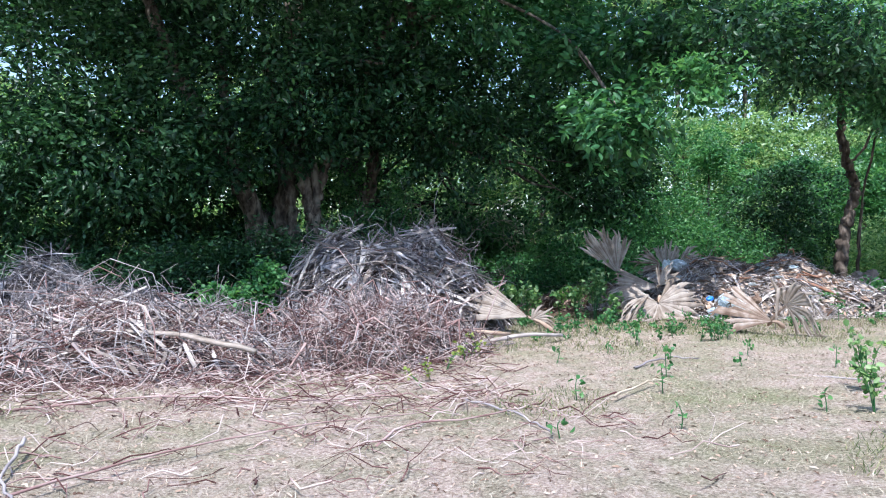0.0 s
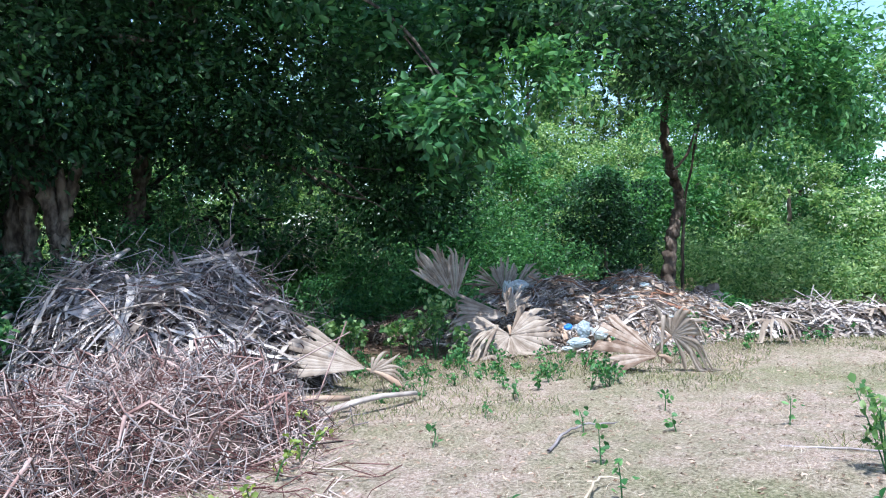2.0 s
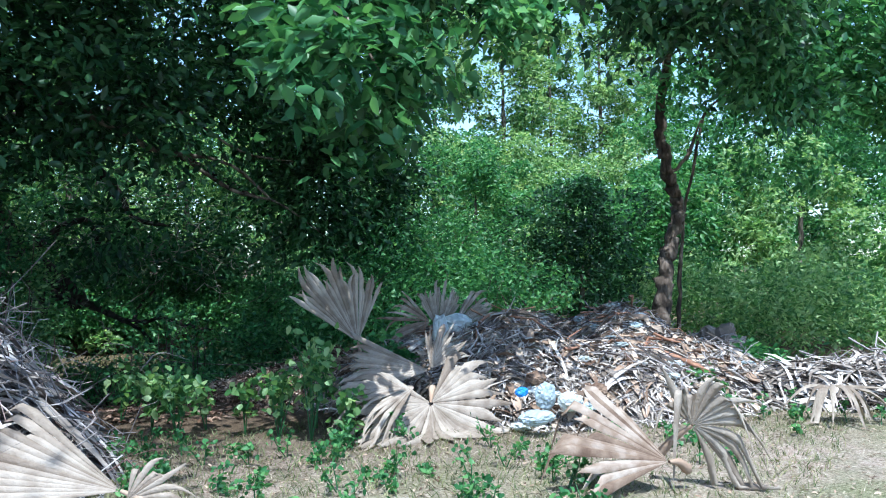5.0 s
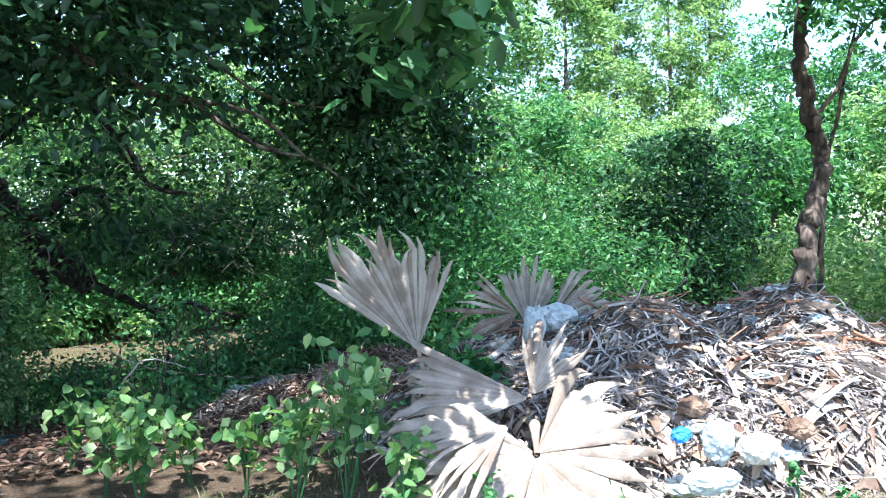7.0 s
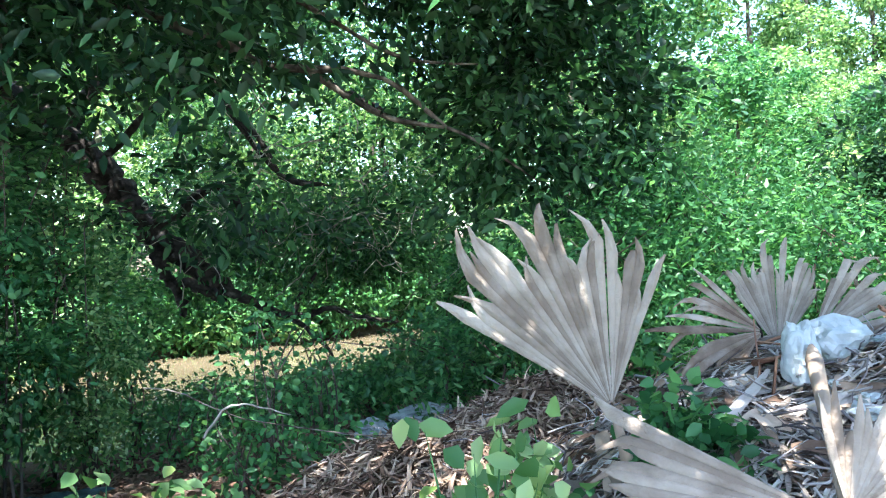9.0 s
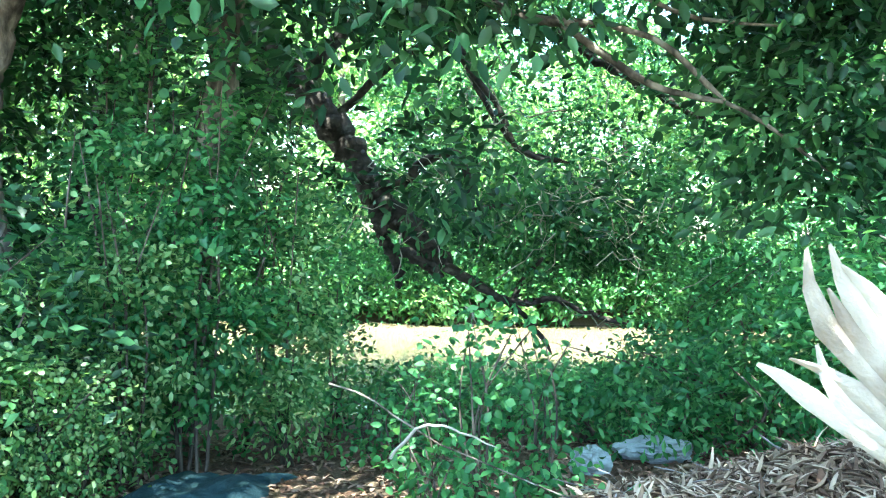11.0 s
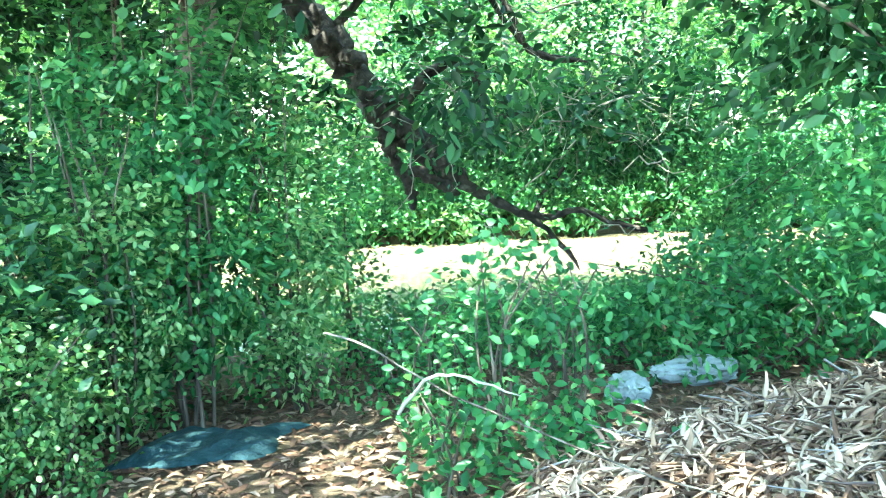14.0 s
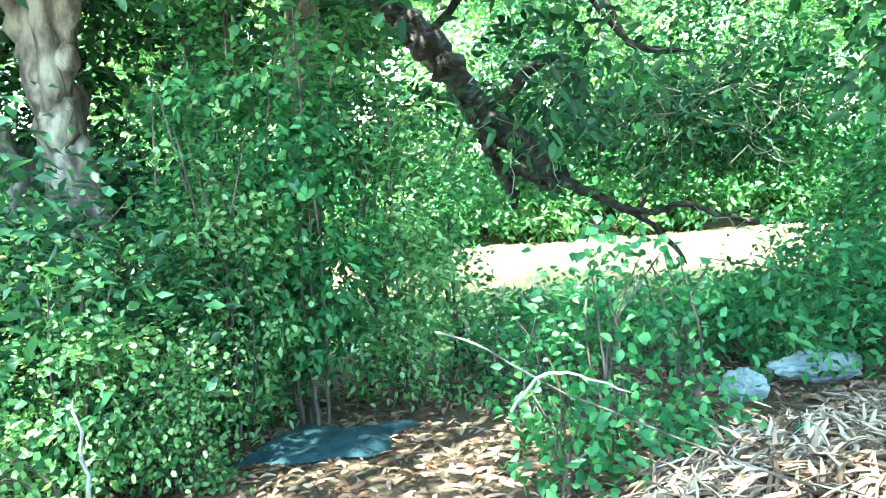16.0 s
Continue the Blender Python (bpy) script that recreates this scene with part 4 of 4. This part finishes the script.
palm_leaf("half-folded dry fan palm leaf, pale beige, against the brush", (2.42, 11.6, 0.26), (-0.85, 0.25, 0.30), (0.15, -0.85, 0.5), 1.0, 52, 13, PALM, 0.05, 0.85, (2.75, 11.4, 0.06))
palm_leaf("curled pale remnant of a dry palm leaf", (2.45, 11.55, 0.22), (0.6, -0.1, 0.5), (-0.3, -0.9, 0.3), 0.5, 90, 9, PALM, 0.5, 0.5)
palm_leaf("brown folded dry fan palm leaf lying on the ground", (5.88, 11.15, 0.2), (-0.85, 0.2, 0.40), (0.2, -0.75, 0.6), 0.95, 84, 15, PALM_BROWN, 0.25, 0.8, (6.1, 11.2, 0.1))
palm_leaf("collapsed dry palm leaf with drooping pale fingers", (6.12, 11.2, 0.42), (0.35, -0.3, 0.35), (0.1, -0.75, 0.3), 0.62, 200, 15, PALM, 0.8, 0.5, (6.0, 11.5, 0.1))
palm_leaf("brown broken palm leaf standing on the rubbish", (6.2, 16.0, 0.72), (0.12, 0.2, 0.95), (0.0, -1.0, 0.1), 0.68, 76, 20, PALM, 0.1, 0.85)
palm_leaf("crumpled dry palm leaf on top of the rubbish", (6.35, 15.9, 0.78), (0.8, 0.0, 0.45), (0.0, -0.9, 0.3), 0.72, 70, 16, PALM, 0.3, 0.8)
palm_leaf("crumpled greyish dry palm leaf on the rubbish", (6.0, 15.8, 0.86), (-0.8, 0.0, 0.15), (0.0, -0.8, 0.5), 0.68, 110, 18, PALM_BROWN, 0.45, 0.6)
palm_leaf("pale dry palm leaf drooping on the litter", (8.9, 12.5, 0.36), (-0.1, -0.6, 0.1), (0.0, -0.5, 0.8), 0.6, 200, 14, PALM, 0.7, 0.4)
palm_leaf("pale dry palm leaf on the far litter heap", (11.2, 12.7, 0.4), (0.0, -0.6, 0.1), (0.0, -0.5, 0.8), 0.55, 200, 13, PALM, 0.7, 0.4)
palm_leaf("grey shredded palm leaf hanging on the brush heap", (0.35, 11.55, 0.75), (-0.1, -0.6, -0.6), (0.0, -0.7, 0.7), 0.75, 120, 22, STRIP_SHADE_GREY, 0.25, 0.4)
palm_leaf("grey shredded palm leaf on the brush heap", (0.9, 12.4, 1.1), (-0.9, -0.3, 0.1), (0.0, -0.6, 0.8), 1.2, 60, 16, STRIP_SHADE_GREY, 0.2, 0.4)
palm_leaf("grey shredded palm leaf on the brush heap", (-0.6, 12.3, 1.0), (0.9, -0.4, 0.05), (0.0, -0.6, 0.8), 1.2, 60, 16, STRIP_SHADE_GREY, 0.2, 0.4)


# ---- rubbish, sheets and single sticks ----
def crumpled(name, label, at, size, mat, category, seed, rough=0.16, turn=0.0, fine=4):
    bm = bmesh.new()
    bmesh.ops.create_icosphere(bm, subdivisions=fine, radius=1.0)
    for v in bm.verts:
        p = v.co * 1.6 + Vector((seed * 7.1, seed * 3.3, 0))
        k = 1 + rough * 1.3 * noise.noise(p) + rough * 0.8 * (0.5 - abs(noise.noise(p * 1.7)) * 2) + rough * 0.3 * (0.4 - abs(noise.noise(p * 5)) * 2)
        v.co = Vector((v.co.x * size[0] * k, v.co.y * size[1] * k, v.co.z * size[2] * k))
    me = bpy.data.meshes.new(name)
    bm.to_mesh(me)
    bm.free()
    me.materials.append(mat)
    ob = new(name, me)
    ob.matrix_world = pose(*at, 0, 0, turn)
    return tagged(ob, label, category, "rubbish on the heap")


crumpled("plastic_bag", "crumpled white plastic bag on the heap", (6.2, 15.45, 0.84), (0.2, 0.14, 0.12), BAG_WHITE, "bag", 1)
crumpled("plastic_bag", "torn pale plastic bag hanging over a stalk", (5.92, 15.3, 0.8), (0.09, 0.09, 0.18), BAG_WHITE, "bag", 2)
crumpled("plastic_bag", "small bright blue plastic bag", (5.93, 13.35, 0.36), (0.065, 0.045, 0.045), BAG_BLUE, "bag", 3)
crumpled("plastic_bag", "clear bluish plastic bag", (6.17, 13.32, 0.31), (0.1, 0.07, 0.13), BAG_PALEBLUE, "bag", 4)
crumpled("plastic_bag", "crumpled white plastic bag near the ground", (6.42, 13.28, 0.25), (0.12, 0.09, 0.1), BAG_WHITE, "bag", 5)
crumpled("plastic_bag", "flat pale blue plastic bag", (5.95, 13.1, 0.16), (0.17, 0.1, 0.07), BAG_PALEBLUE, "bag", 6)
crumpled("coconut_husk", "brown dry coconut husk", (6.74, 13.3, 0.34), (0.09, 0.075, 0.065), HUSK, "husk", 7, 0.2)
crumpled("coconut_husk", "brown dry coconut husk", (6.3, 13.75, 0.42), (0.1, 0.075, 0.065), HUSK, "husk", 8, 0.2)
crumpled("coconut_husk", "grey dry coconut husk", (7.1, 13.6, 0.4), (0.12, 0.1, 0.09), STRIP, "husk", 9, 0.2)
crumpled("fibre_bale", "grey bale of dry fibres on the heap", (10.2, 15.6, 0.35), (0.3, 0.25, 0.32), STRIP, "bale", 10, 0.5)
crumpled("sack", "pale grey stuffed sack lying on the bank", (4.4, 19.6, -0.27), (0.34, 0.13, 0.1), BAG_GREY, "sack", 11, 0.25, 20)
crumpled("sack", "small pale grey sack on the litter", (3.86, 19.1, -0.28), (0.15, 0.12, 0.12), BAG_GREY, "sack", 12, 0.25)


for k in range(46):
    x, y = rng.uniform(5.9, 9.6), rng.uniform(13.3, 16.2)
    z = float(ground_z(x, y) + mound_height(x, y, (7.5, 15.3), (3.0, 2.2), 0.85, -8)) + 0.05
    tone, mat = [("white", BAG_WHITE), ("pale blue", BAG_PALEBLUE), ("grey", BAG_GREY), ("white", BAG_WHITE)][k % 4]
    size = rng.uniform(0.03, 0.075)
    crumpled("plastic_scrap", "small torn " + tone + " plastic scrap in the dry litter", (x, y, z), (size * 1.3, size, size * 0.5), mat, "scrap", 20 + k, 0.5, rng.uniform(0, 180), 3)


def slab(name, label, category, a, b, width, thick, mat):
    """A slightly warped plank or bark strip from a to b."""
    pts = curve_points([a, (np.array(a) + np.array(b)) / 2 + [0, 0, 0.05], b], 9, 0.004)
    d = unit(np.gradient(pts, axis=0))
    side = unit(np.cross(d, [0, 0, 1.0]))
    up = np.cross(side, d)
    w = width * np.array([0.75, 0.95, 1, 1.02, 1, 0.98, 0.95, 0.85, 0.6])[:, None] * 0.5
    v = np.stack([pts - side * w, pts + side * w, pts + side * w * 0.85 + up * thick, pts - side * w * 0.85 + up * thick], 1).reshape(-1, 3)
    k = np.arange(8)[:, None] * 4
    f = np.concatenate([k + [j, (j + 1) % 4, (j + 1) % 4 + 4, j + 4] for j in range(4)] + [np.array([[3, 2, 1, 0], [32, 33, 34, 35]])])
    return solo(name, v, f, mat, tuple(pts[0]), label, category)


slab("bark_slab", "rusty brown bark slab on the heap's slope", "bark", (7.9, 14.2, 0.62), (8.6, 13.5, 0.22), 0.16, 0.04, RUST)
slab("palm_stalk", "long dry palm stalk across the litter", "stalk", (8.3, 14.0, 0.45), (10.3, 13.5, 0.16), 0.12, 0.04, STRIP)
slab("cardboard", "torn brown cardboard piece on the heap", "cardboard", (9.2, 16.0, 0.62), (9.7, 15.8, 0.5), 0.3, 0.02, BOARD)
slab("palm_stalk", "curved split palm stalk below the brush heap", "stalk", (0.6, 10.35, 0.12), (2.0, 10.75, 0.1), 0.12, 0.05, HUSK)
slab("palm_stalk", "dry palm stalk end on the ground", "stalk", (1.6, 10.3, 0.06), (2.75, 10.95, 0.05), 0.08, 0.04, STRIP)
slab("white_stalk", "bleached white palm stalk on the brush", "stalk", (-2.5, 8.9, 0.42), (-1.05, 8.3, 0.26), 0.11, 0.04, PALM)
slab("palm_stalk", "grey palm stalk leaning on the brush heap", "stalk", (-1.3, 12.6, 0.55), (0.05, 14.6, 1.62), 0.09, 0.03, STRIP)
slab("palm_stalk", "short grey palm stalk on the brush heap", "stalk", (-1.7, 12.2, 0.35), (-1.15, 12.9, 0.95), 0.12, 0.03, STRIP)


def single_stick(label, points, r, mat=TWIG_GREY, name="stick"):
    v, f = tube(curve_points(points, 14, r * 0.5), np.linspace(r, r * 0.5, 14), 6, 0.06)
    return solo(name, v, f, mat, tuple(points[0]), label, "stick", "fallen sticks", smooth=True)


single_stick("pale forked stick on the dry ground", [(0.1, 5.4, 0.03), (0.35, 5.9, 0.06), (1.0, 6.2, 0.05), (1.5, 6.7, 0.04)], 0.011, TWIG_RED)
single_stick("pale stick on the dry ground", [(0.9, 6.9, 0.03), (1.2, 6.2, 0.06), (1.35, 5.6, 0.04)], 0.012)
single_stick("long thin stick on the dry ground", [(-1.9, 4.6, 0.03), (-1.2, 5.4, 0.05), (-0.4, 5.9, 0.08), (0.6, 6.4, 0.05)], 0.009, TWIG_RED)
single_stick("pale curved stick on the ground", [(-2.2, 5.6, 0.1), (-2.05, 4.9, 0.05), (-1.7, 4.3, 0.03)], 0.014)
single_stick("long thin branch beside the brush", [(-2.8, 6.8, 0.05), (-1.6, 7.1, 0.08), (-0.4, 6.9, 0.05), (0.4, 7.3, 0.06)], 0.010, TWIG_RED)
single_stick("pale stick on the bare soil", [(2.9, 8.4, 0.03), (3.4, 8.9, 0.05), (3.9, 9.0, 0.03)], 0.013)
single_stick("thin pale stick on the bare soil", [(4.2, 7.9, 0.02), (4.8, 7.5, 0.03), (5.3, 7.0, 0.02)], 0.012)
single_stick("forked dead stick on the bare soil", [(2.2, 6.9, 0.03), (2.75, 7.5, 0.06), (3.0, 7.6, 0.02)], 0.012, STRAW)
single_stick("arching pale vine stem over the bank", [(2.35, 17.1, 0.62), (2.6, 16.95, 0.6), (2.91, 16.9, 0.44), (3.3, 16.6, 0.40), (3.9, 16.0, 0.42), (4.5, 15.5, 0.55)], 0.006, BARK, "vine")
single_stick("dead pale branch on the creeper", [(2.75, 16.9, 0.3), (2.9, 16.85, 0.48), (3.05, 16.85, 0.5), (3.3, 16.9, 0.4)], 0.010, BARK_PALE)
single_stick("pale upright dead stick in the weeds", [(1.22, 15.9, -0.05), (1.2, 15.95, 0.3), (1.13, 16.0, 0.62)], 0.012, TWIG_GREY)


def tarp_sheet():
    """A dark woven sheet, half buried in litter, sagging over the ground."""
    n, m = 26, 20
    s, t = np.meshgrid(np.linspace(0, 1, n), np.linspace(0, 1, m))
    x = 0.72 + s * 0.92 + 0.06 * np.sin(t * 7)
    y = 17.65 + t * 0.95 + (s - 0.5) * 0.15 + 0.05 * np.sin(s * 9)
    edge = np.minimum(np.minimum(s, 1 - s), np.minimum(t, 1 - t))
    fold = 0.025 * np.sin(8 * s + 3 * t) * np.sin(5 * t) + 0.014 * np.sin(17 * s - 9 * t) + 0.008 * np.sin(31 * s + 23 * t)
    z = ground_z(x, y) + 0.02 + 0.07 * np.clip(edge * 4, 0, 1) ** 0.6 + fold * np.clip(edge * 6, 0, 1)
    k = (np.arange(m - 1)[:, None] * n + np.arange(n - 1)[None]).reshape(-1)
    solo("tarpaulin", np.stack([x, y, z], -1).reshape(-1, 3), np.stack([k, k + 1, k + n + 1, k + n], 1), TARP, (1.1, 18.1, float(ground_z(1.1, 18.1))),
         "dark blue-green plastic sheet lying crumpled on leaf litter", "tarpaulin", smooth=True)


tarp_sheet()


# ---- seedlings, weeds and ground litter ----
def weed_plant(label, at, h, spread, n_leaves, leaf_len, mat, name="weed_plant", group="weeds in the clearing"):
    x, y = at
    z0 = float(ground_z(x, y))
    ob = thing(name, (x, y, z0), label, "weed", group)
    stems = max(1, int(n_leaves / 14))
    pos = []
    for k in range(stems):
        a, r = rng.uniform(0, 6.28), spread * rng.random()
        top = np.array([x + r * math.cos(a), y + r * math.sin(a), z0 + h * rng.uniform(0.7, 1.0)])
        pts = curve_points([(x, y, z0 - 0.02), ((x + top[0]) / 2 + rng.normal() * 0.02, (y + top[1]) / 2, z0 + h * 0.5), top], 7)
        v, f = tube(pts, np.linspace(0.006, 0.003, 7), 5)
        part("stem", v, f, LEAF_MID, ob)
        for j in range(n_leaves // stems):
            p = pts[rng.integers(2, 7)]
            pos.append(p + rng.normal(size=3) * [leaf_len * 0.6, leaf_len * 0.6, leaf_len * 0.3])
    v, f = leaves(np.array(pos), leaf_len, leaf_len * 0.7, 0.6, 0.5, broad=True)
    part("foliage", v, f, mat, ob)
    return ob


for x, y, h, n in [(2.95, 14.35, 0.6, 46), (2.75, 14.6, 0.6, 34), (3.25, 14.7, 0.5, 30), (3.55, 14.3, 0.55, 34), (3.8, 14.0, 0.65, 40), (4.05, 13.8, 0.95, 44), (4.2, 14.2, 0.7, 40), (3.9, 14.5, 0.5, 30),
                   (2.5, 15.2, 0.5, 30), (4.3, 13.5, 0.55, 30), (4.45, 14.9, 0.6, 30), (2.95, 15.5, 0.4, 30)]:
    weed_plant("leafy green herb with broad pale leaves", (x, y), h * 1.1, 0.2, int(n * 2), 0.095, LEAF_SUNLIT, "broad_leaved_herb", "herbs beside the palm leaves")
SEEDLING = "small upright green seedling in dry soil"
for x, y, h, n in [(2.77, 7.24, 0.45, 12), (3.1, 8.0, 0.42, 12), (1.9, 7.0, 0.35, 10), (3.5, 8.9, 0.3, 9), (2.2, 9.0, 0.3, 9), (4.2, 8.6, 0.3, 9), (1.4, 5.6, 0.25, 8), (3.8, 6.3, 0.28, 9),
                   (2.4, 5.9, 0.3, 9), (4.6, 9.3, 0.3, 9), (5.1, 8.3, 0.35, 10), (3.1, 10.0, 0.25, 8)]:
    weed_plant(SEEDLING, (x, y), h * 0.7, 0.04, n, 0.06, LEAF_HALF_LIT, "seedling", "seedlings in the clearing")
for x, y, h, n in [(4.3, 6.9, 0.95, 70), (3.9, 6.2, 0.7, 50), (4.7, 6.3, 0.8, 60), (3.0, 4.6, 0.45, 30), (3.6, 5.2, 0.5, 36), (5.4, 7.4, 0.7, 40), (5.8, 8.2, 0.5, 30)]:
    weed_plant("thin green weed in the dry clearing", (x + 0.25, y), h * 0.62, 0.3, int(n * 1.3), 0.065, LEAF_SUNLIT)
for x, y, h, n in [(0.9, 8.5, 0.25, 60), (1.15, 8.9, 0.3, 60), (0.7, 8.1, 0.22, 50), (1.4, 9.4, 0.3, 40), (0.6, 7.6, 0.15, 30)]:
    weed_plant("low yellow-green weed in the dry soil", (x, y), h, 0.4, n // 2, 0.045, LEAF_YELLOW)
for k in range(64):
    x, y = rng.uniform(2.2, 5.6), rng.uniform(10.4, 13.8)
    weed_plant("small green herb at the heap's foot", (x, y), rng.uniform(0.08, 0.3), 0.2, 30, 0.05, LEAF_HALF_LIT, "herb", "herbs at the heap's foot")
for k in range(22):
    x, y = rng.uniform(6.5, 10.5), rng.uniform(11.6, 13.2)
    weed_plant("small green herb at the heap's foot", (x, y), rng.uniform(0.1, 0.3), 0.15, 26, 0.05, LEAF_HALF_LIT, "herb", "herbs at the heap's foot")


def scatter(n, x0, x1, y0, y1):
    x, y = rng.uniform(x0, x1, n), rng.uniform(y0, y1, n)
    return np.stack([x, y, ground_z(x, y)], -1)


def blades(at, height, width, lean):
    """Short grass blades, one island each."""
    n = len(at)
    a = rng.uniform(0, 2 * np.pi, n)
    s = np.stack([np.cos(a), np.sin(a), np.zeros(n)], -1) * width * 0.5
    h = height * rng.uniform(0.4, 1.3, (n, 1))
    d = np.stack([rng.normal(size=n) * lean, rng.normal(size=n) * lean, np.ones(n)], -1) * h
    mid = at + d * [0.35, 0.35, 0.6]
    v = np.stack([at - s, at + s, mid + s * 0.7, at + d, mid - s * 0.7], 1).reshape(-1, 3)
    k = np.arange(n)[:, None] * 5
    return v, np.concatenate([k + [0, 1, 2], k + [0, 2, 4], k + [4, 2, 3]])


p = scatter(56000, -6, 11, 3.2, 13.5)
keep = np.array([noise.noise(Vector((x * 0.8, y * 0.8, 0))) for x, y, _ in p]) > -0.15
v, f = blades(p[keep], 0.04, 0.0035, 1.5)
solo("dry_grass", v, f, STRAW, (0, 0, 0), "short dry straw-coloured grass on the soil", "grass", kind="stuff")
p = scatter(80000, -6, 13, 3.2, 14.5)
keep = np.array([noise.noise(Vector((x * 0.5 + 9, y * 0.5, 0))) for x, y, _ in p]) > 0.12 - 0.14 * np.clip(p[:, 1] - 9.0, -1, 5)
v, f = blades(p[keep], 0.06, 0.008, 1.0)
solo("green_grass", v, f, GRASS, (0, 0, 0), "sparse green grass in patches", "grass", kind="stuff")
p = scatter(9000, -6, 9, 3.2, 13)
p[:, 2] += 0.008
v, f = sticks(p, rng.uniform(0, 6.28, 9000), rng.normal(size=9000) * 0.08, rng.uniform(0.03, 0.13, 9000), rng.uniform(0.0007, 0.002, 9000), 0.16, 4, 3)
solo("ground_twigs", v, f, STRAW, (0, 0, 0), "fine dry twigs and straw strewn on the ground", "litter", kind="stuff")
p = np.concatenate([scatter(1300, -5, 1.4, 6.6, 9.6), scatter(260, -4, 2.4, 4.6, 7.0)])
p[:, 2] += 0.02
v, f = sticks(p, rng.uniform(0, 6.28, 1560), rng.normal(size=1560) * 0.06, rng.uniform(0.15, 0.9, 1560), rng.uniform(0.002, 0.008, 1560), 0.22, 6, 4)
solo("scattered_twigs", v, f, TWIG_RED, (0, 0, 0), "loose dry twigs scattered beside the brush heaps", "litter", kind="stuff")
p = scatter(16000, -6, 11, 3.2, 13.5)
p[:, 2] += 0.006
v, f = ribbons(p, rng.uniform(0, 6.28, 16000), rng.normal(size=16000) * 0.2, rng.uniform(0.015, 0.06, 16000), rng.uniform(0.008, 0.022, 16000), rng.uniform(0.1, 0.7, 16000), 3)
solo("leaf_crumbs", v, f, HUSK, (0, 0, 0), "small brown dry leaf crumbs on the soil", "litter", kind="stuff")
p = scatter(9000, -0.5, 7.5, 15.0, 21)
p[:, 2] += 0.015
v, f = ribbons(p, rng.uniform(0, 6.28, 9000), rng.normal(size=9000) * 0.2, rng.uniform(0.05, 0.14, 9000), rng.uniform(0.015, 0.038, 9000), rng.uniform(0.1, 0.8, 9000), 4)
solo("leaf_litter", v, f, BROWN_LEAF, (0, 0, 0), "brown dry fallen leaves covering the bank", "litter", kind="stuff")
# tall weeds behind the far heaps, sunlight partly painted in their pale leaves
p = scatter(52000, 12.5, 26, 15.5, 22.5)
p = p[p[:, 1] > 15.3 + 0.12 * (p[:, 0] - 12)]
p[:, 2] += rng.random(len(p)) ** 0.8 * (1.5 + 0.5 * np.sin(p[:, 0] * 2.1) * np.sin(p[:, 1] * 1.7))
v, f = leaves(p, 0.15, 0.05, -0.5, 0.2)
solo("tall_weeds", v, f, LEAF_SUNLIT, (0, 0, 0), "tall sunlit green leafy weeds", "weeds", kind="stuff")
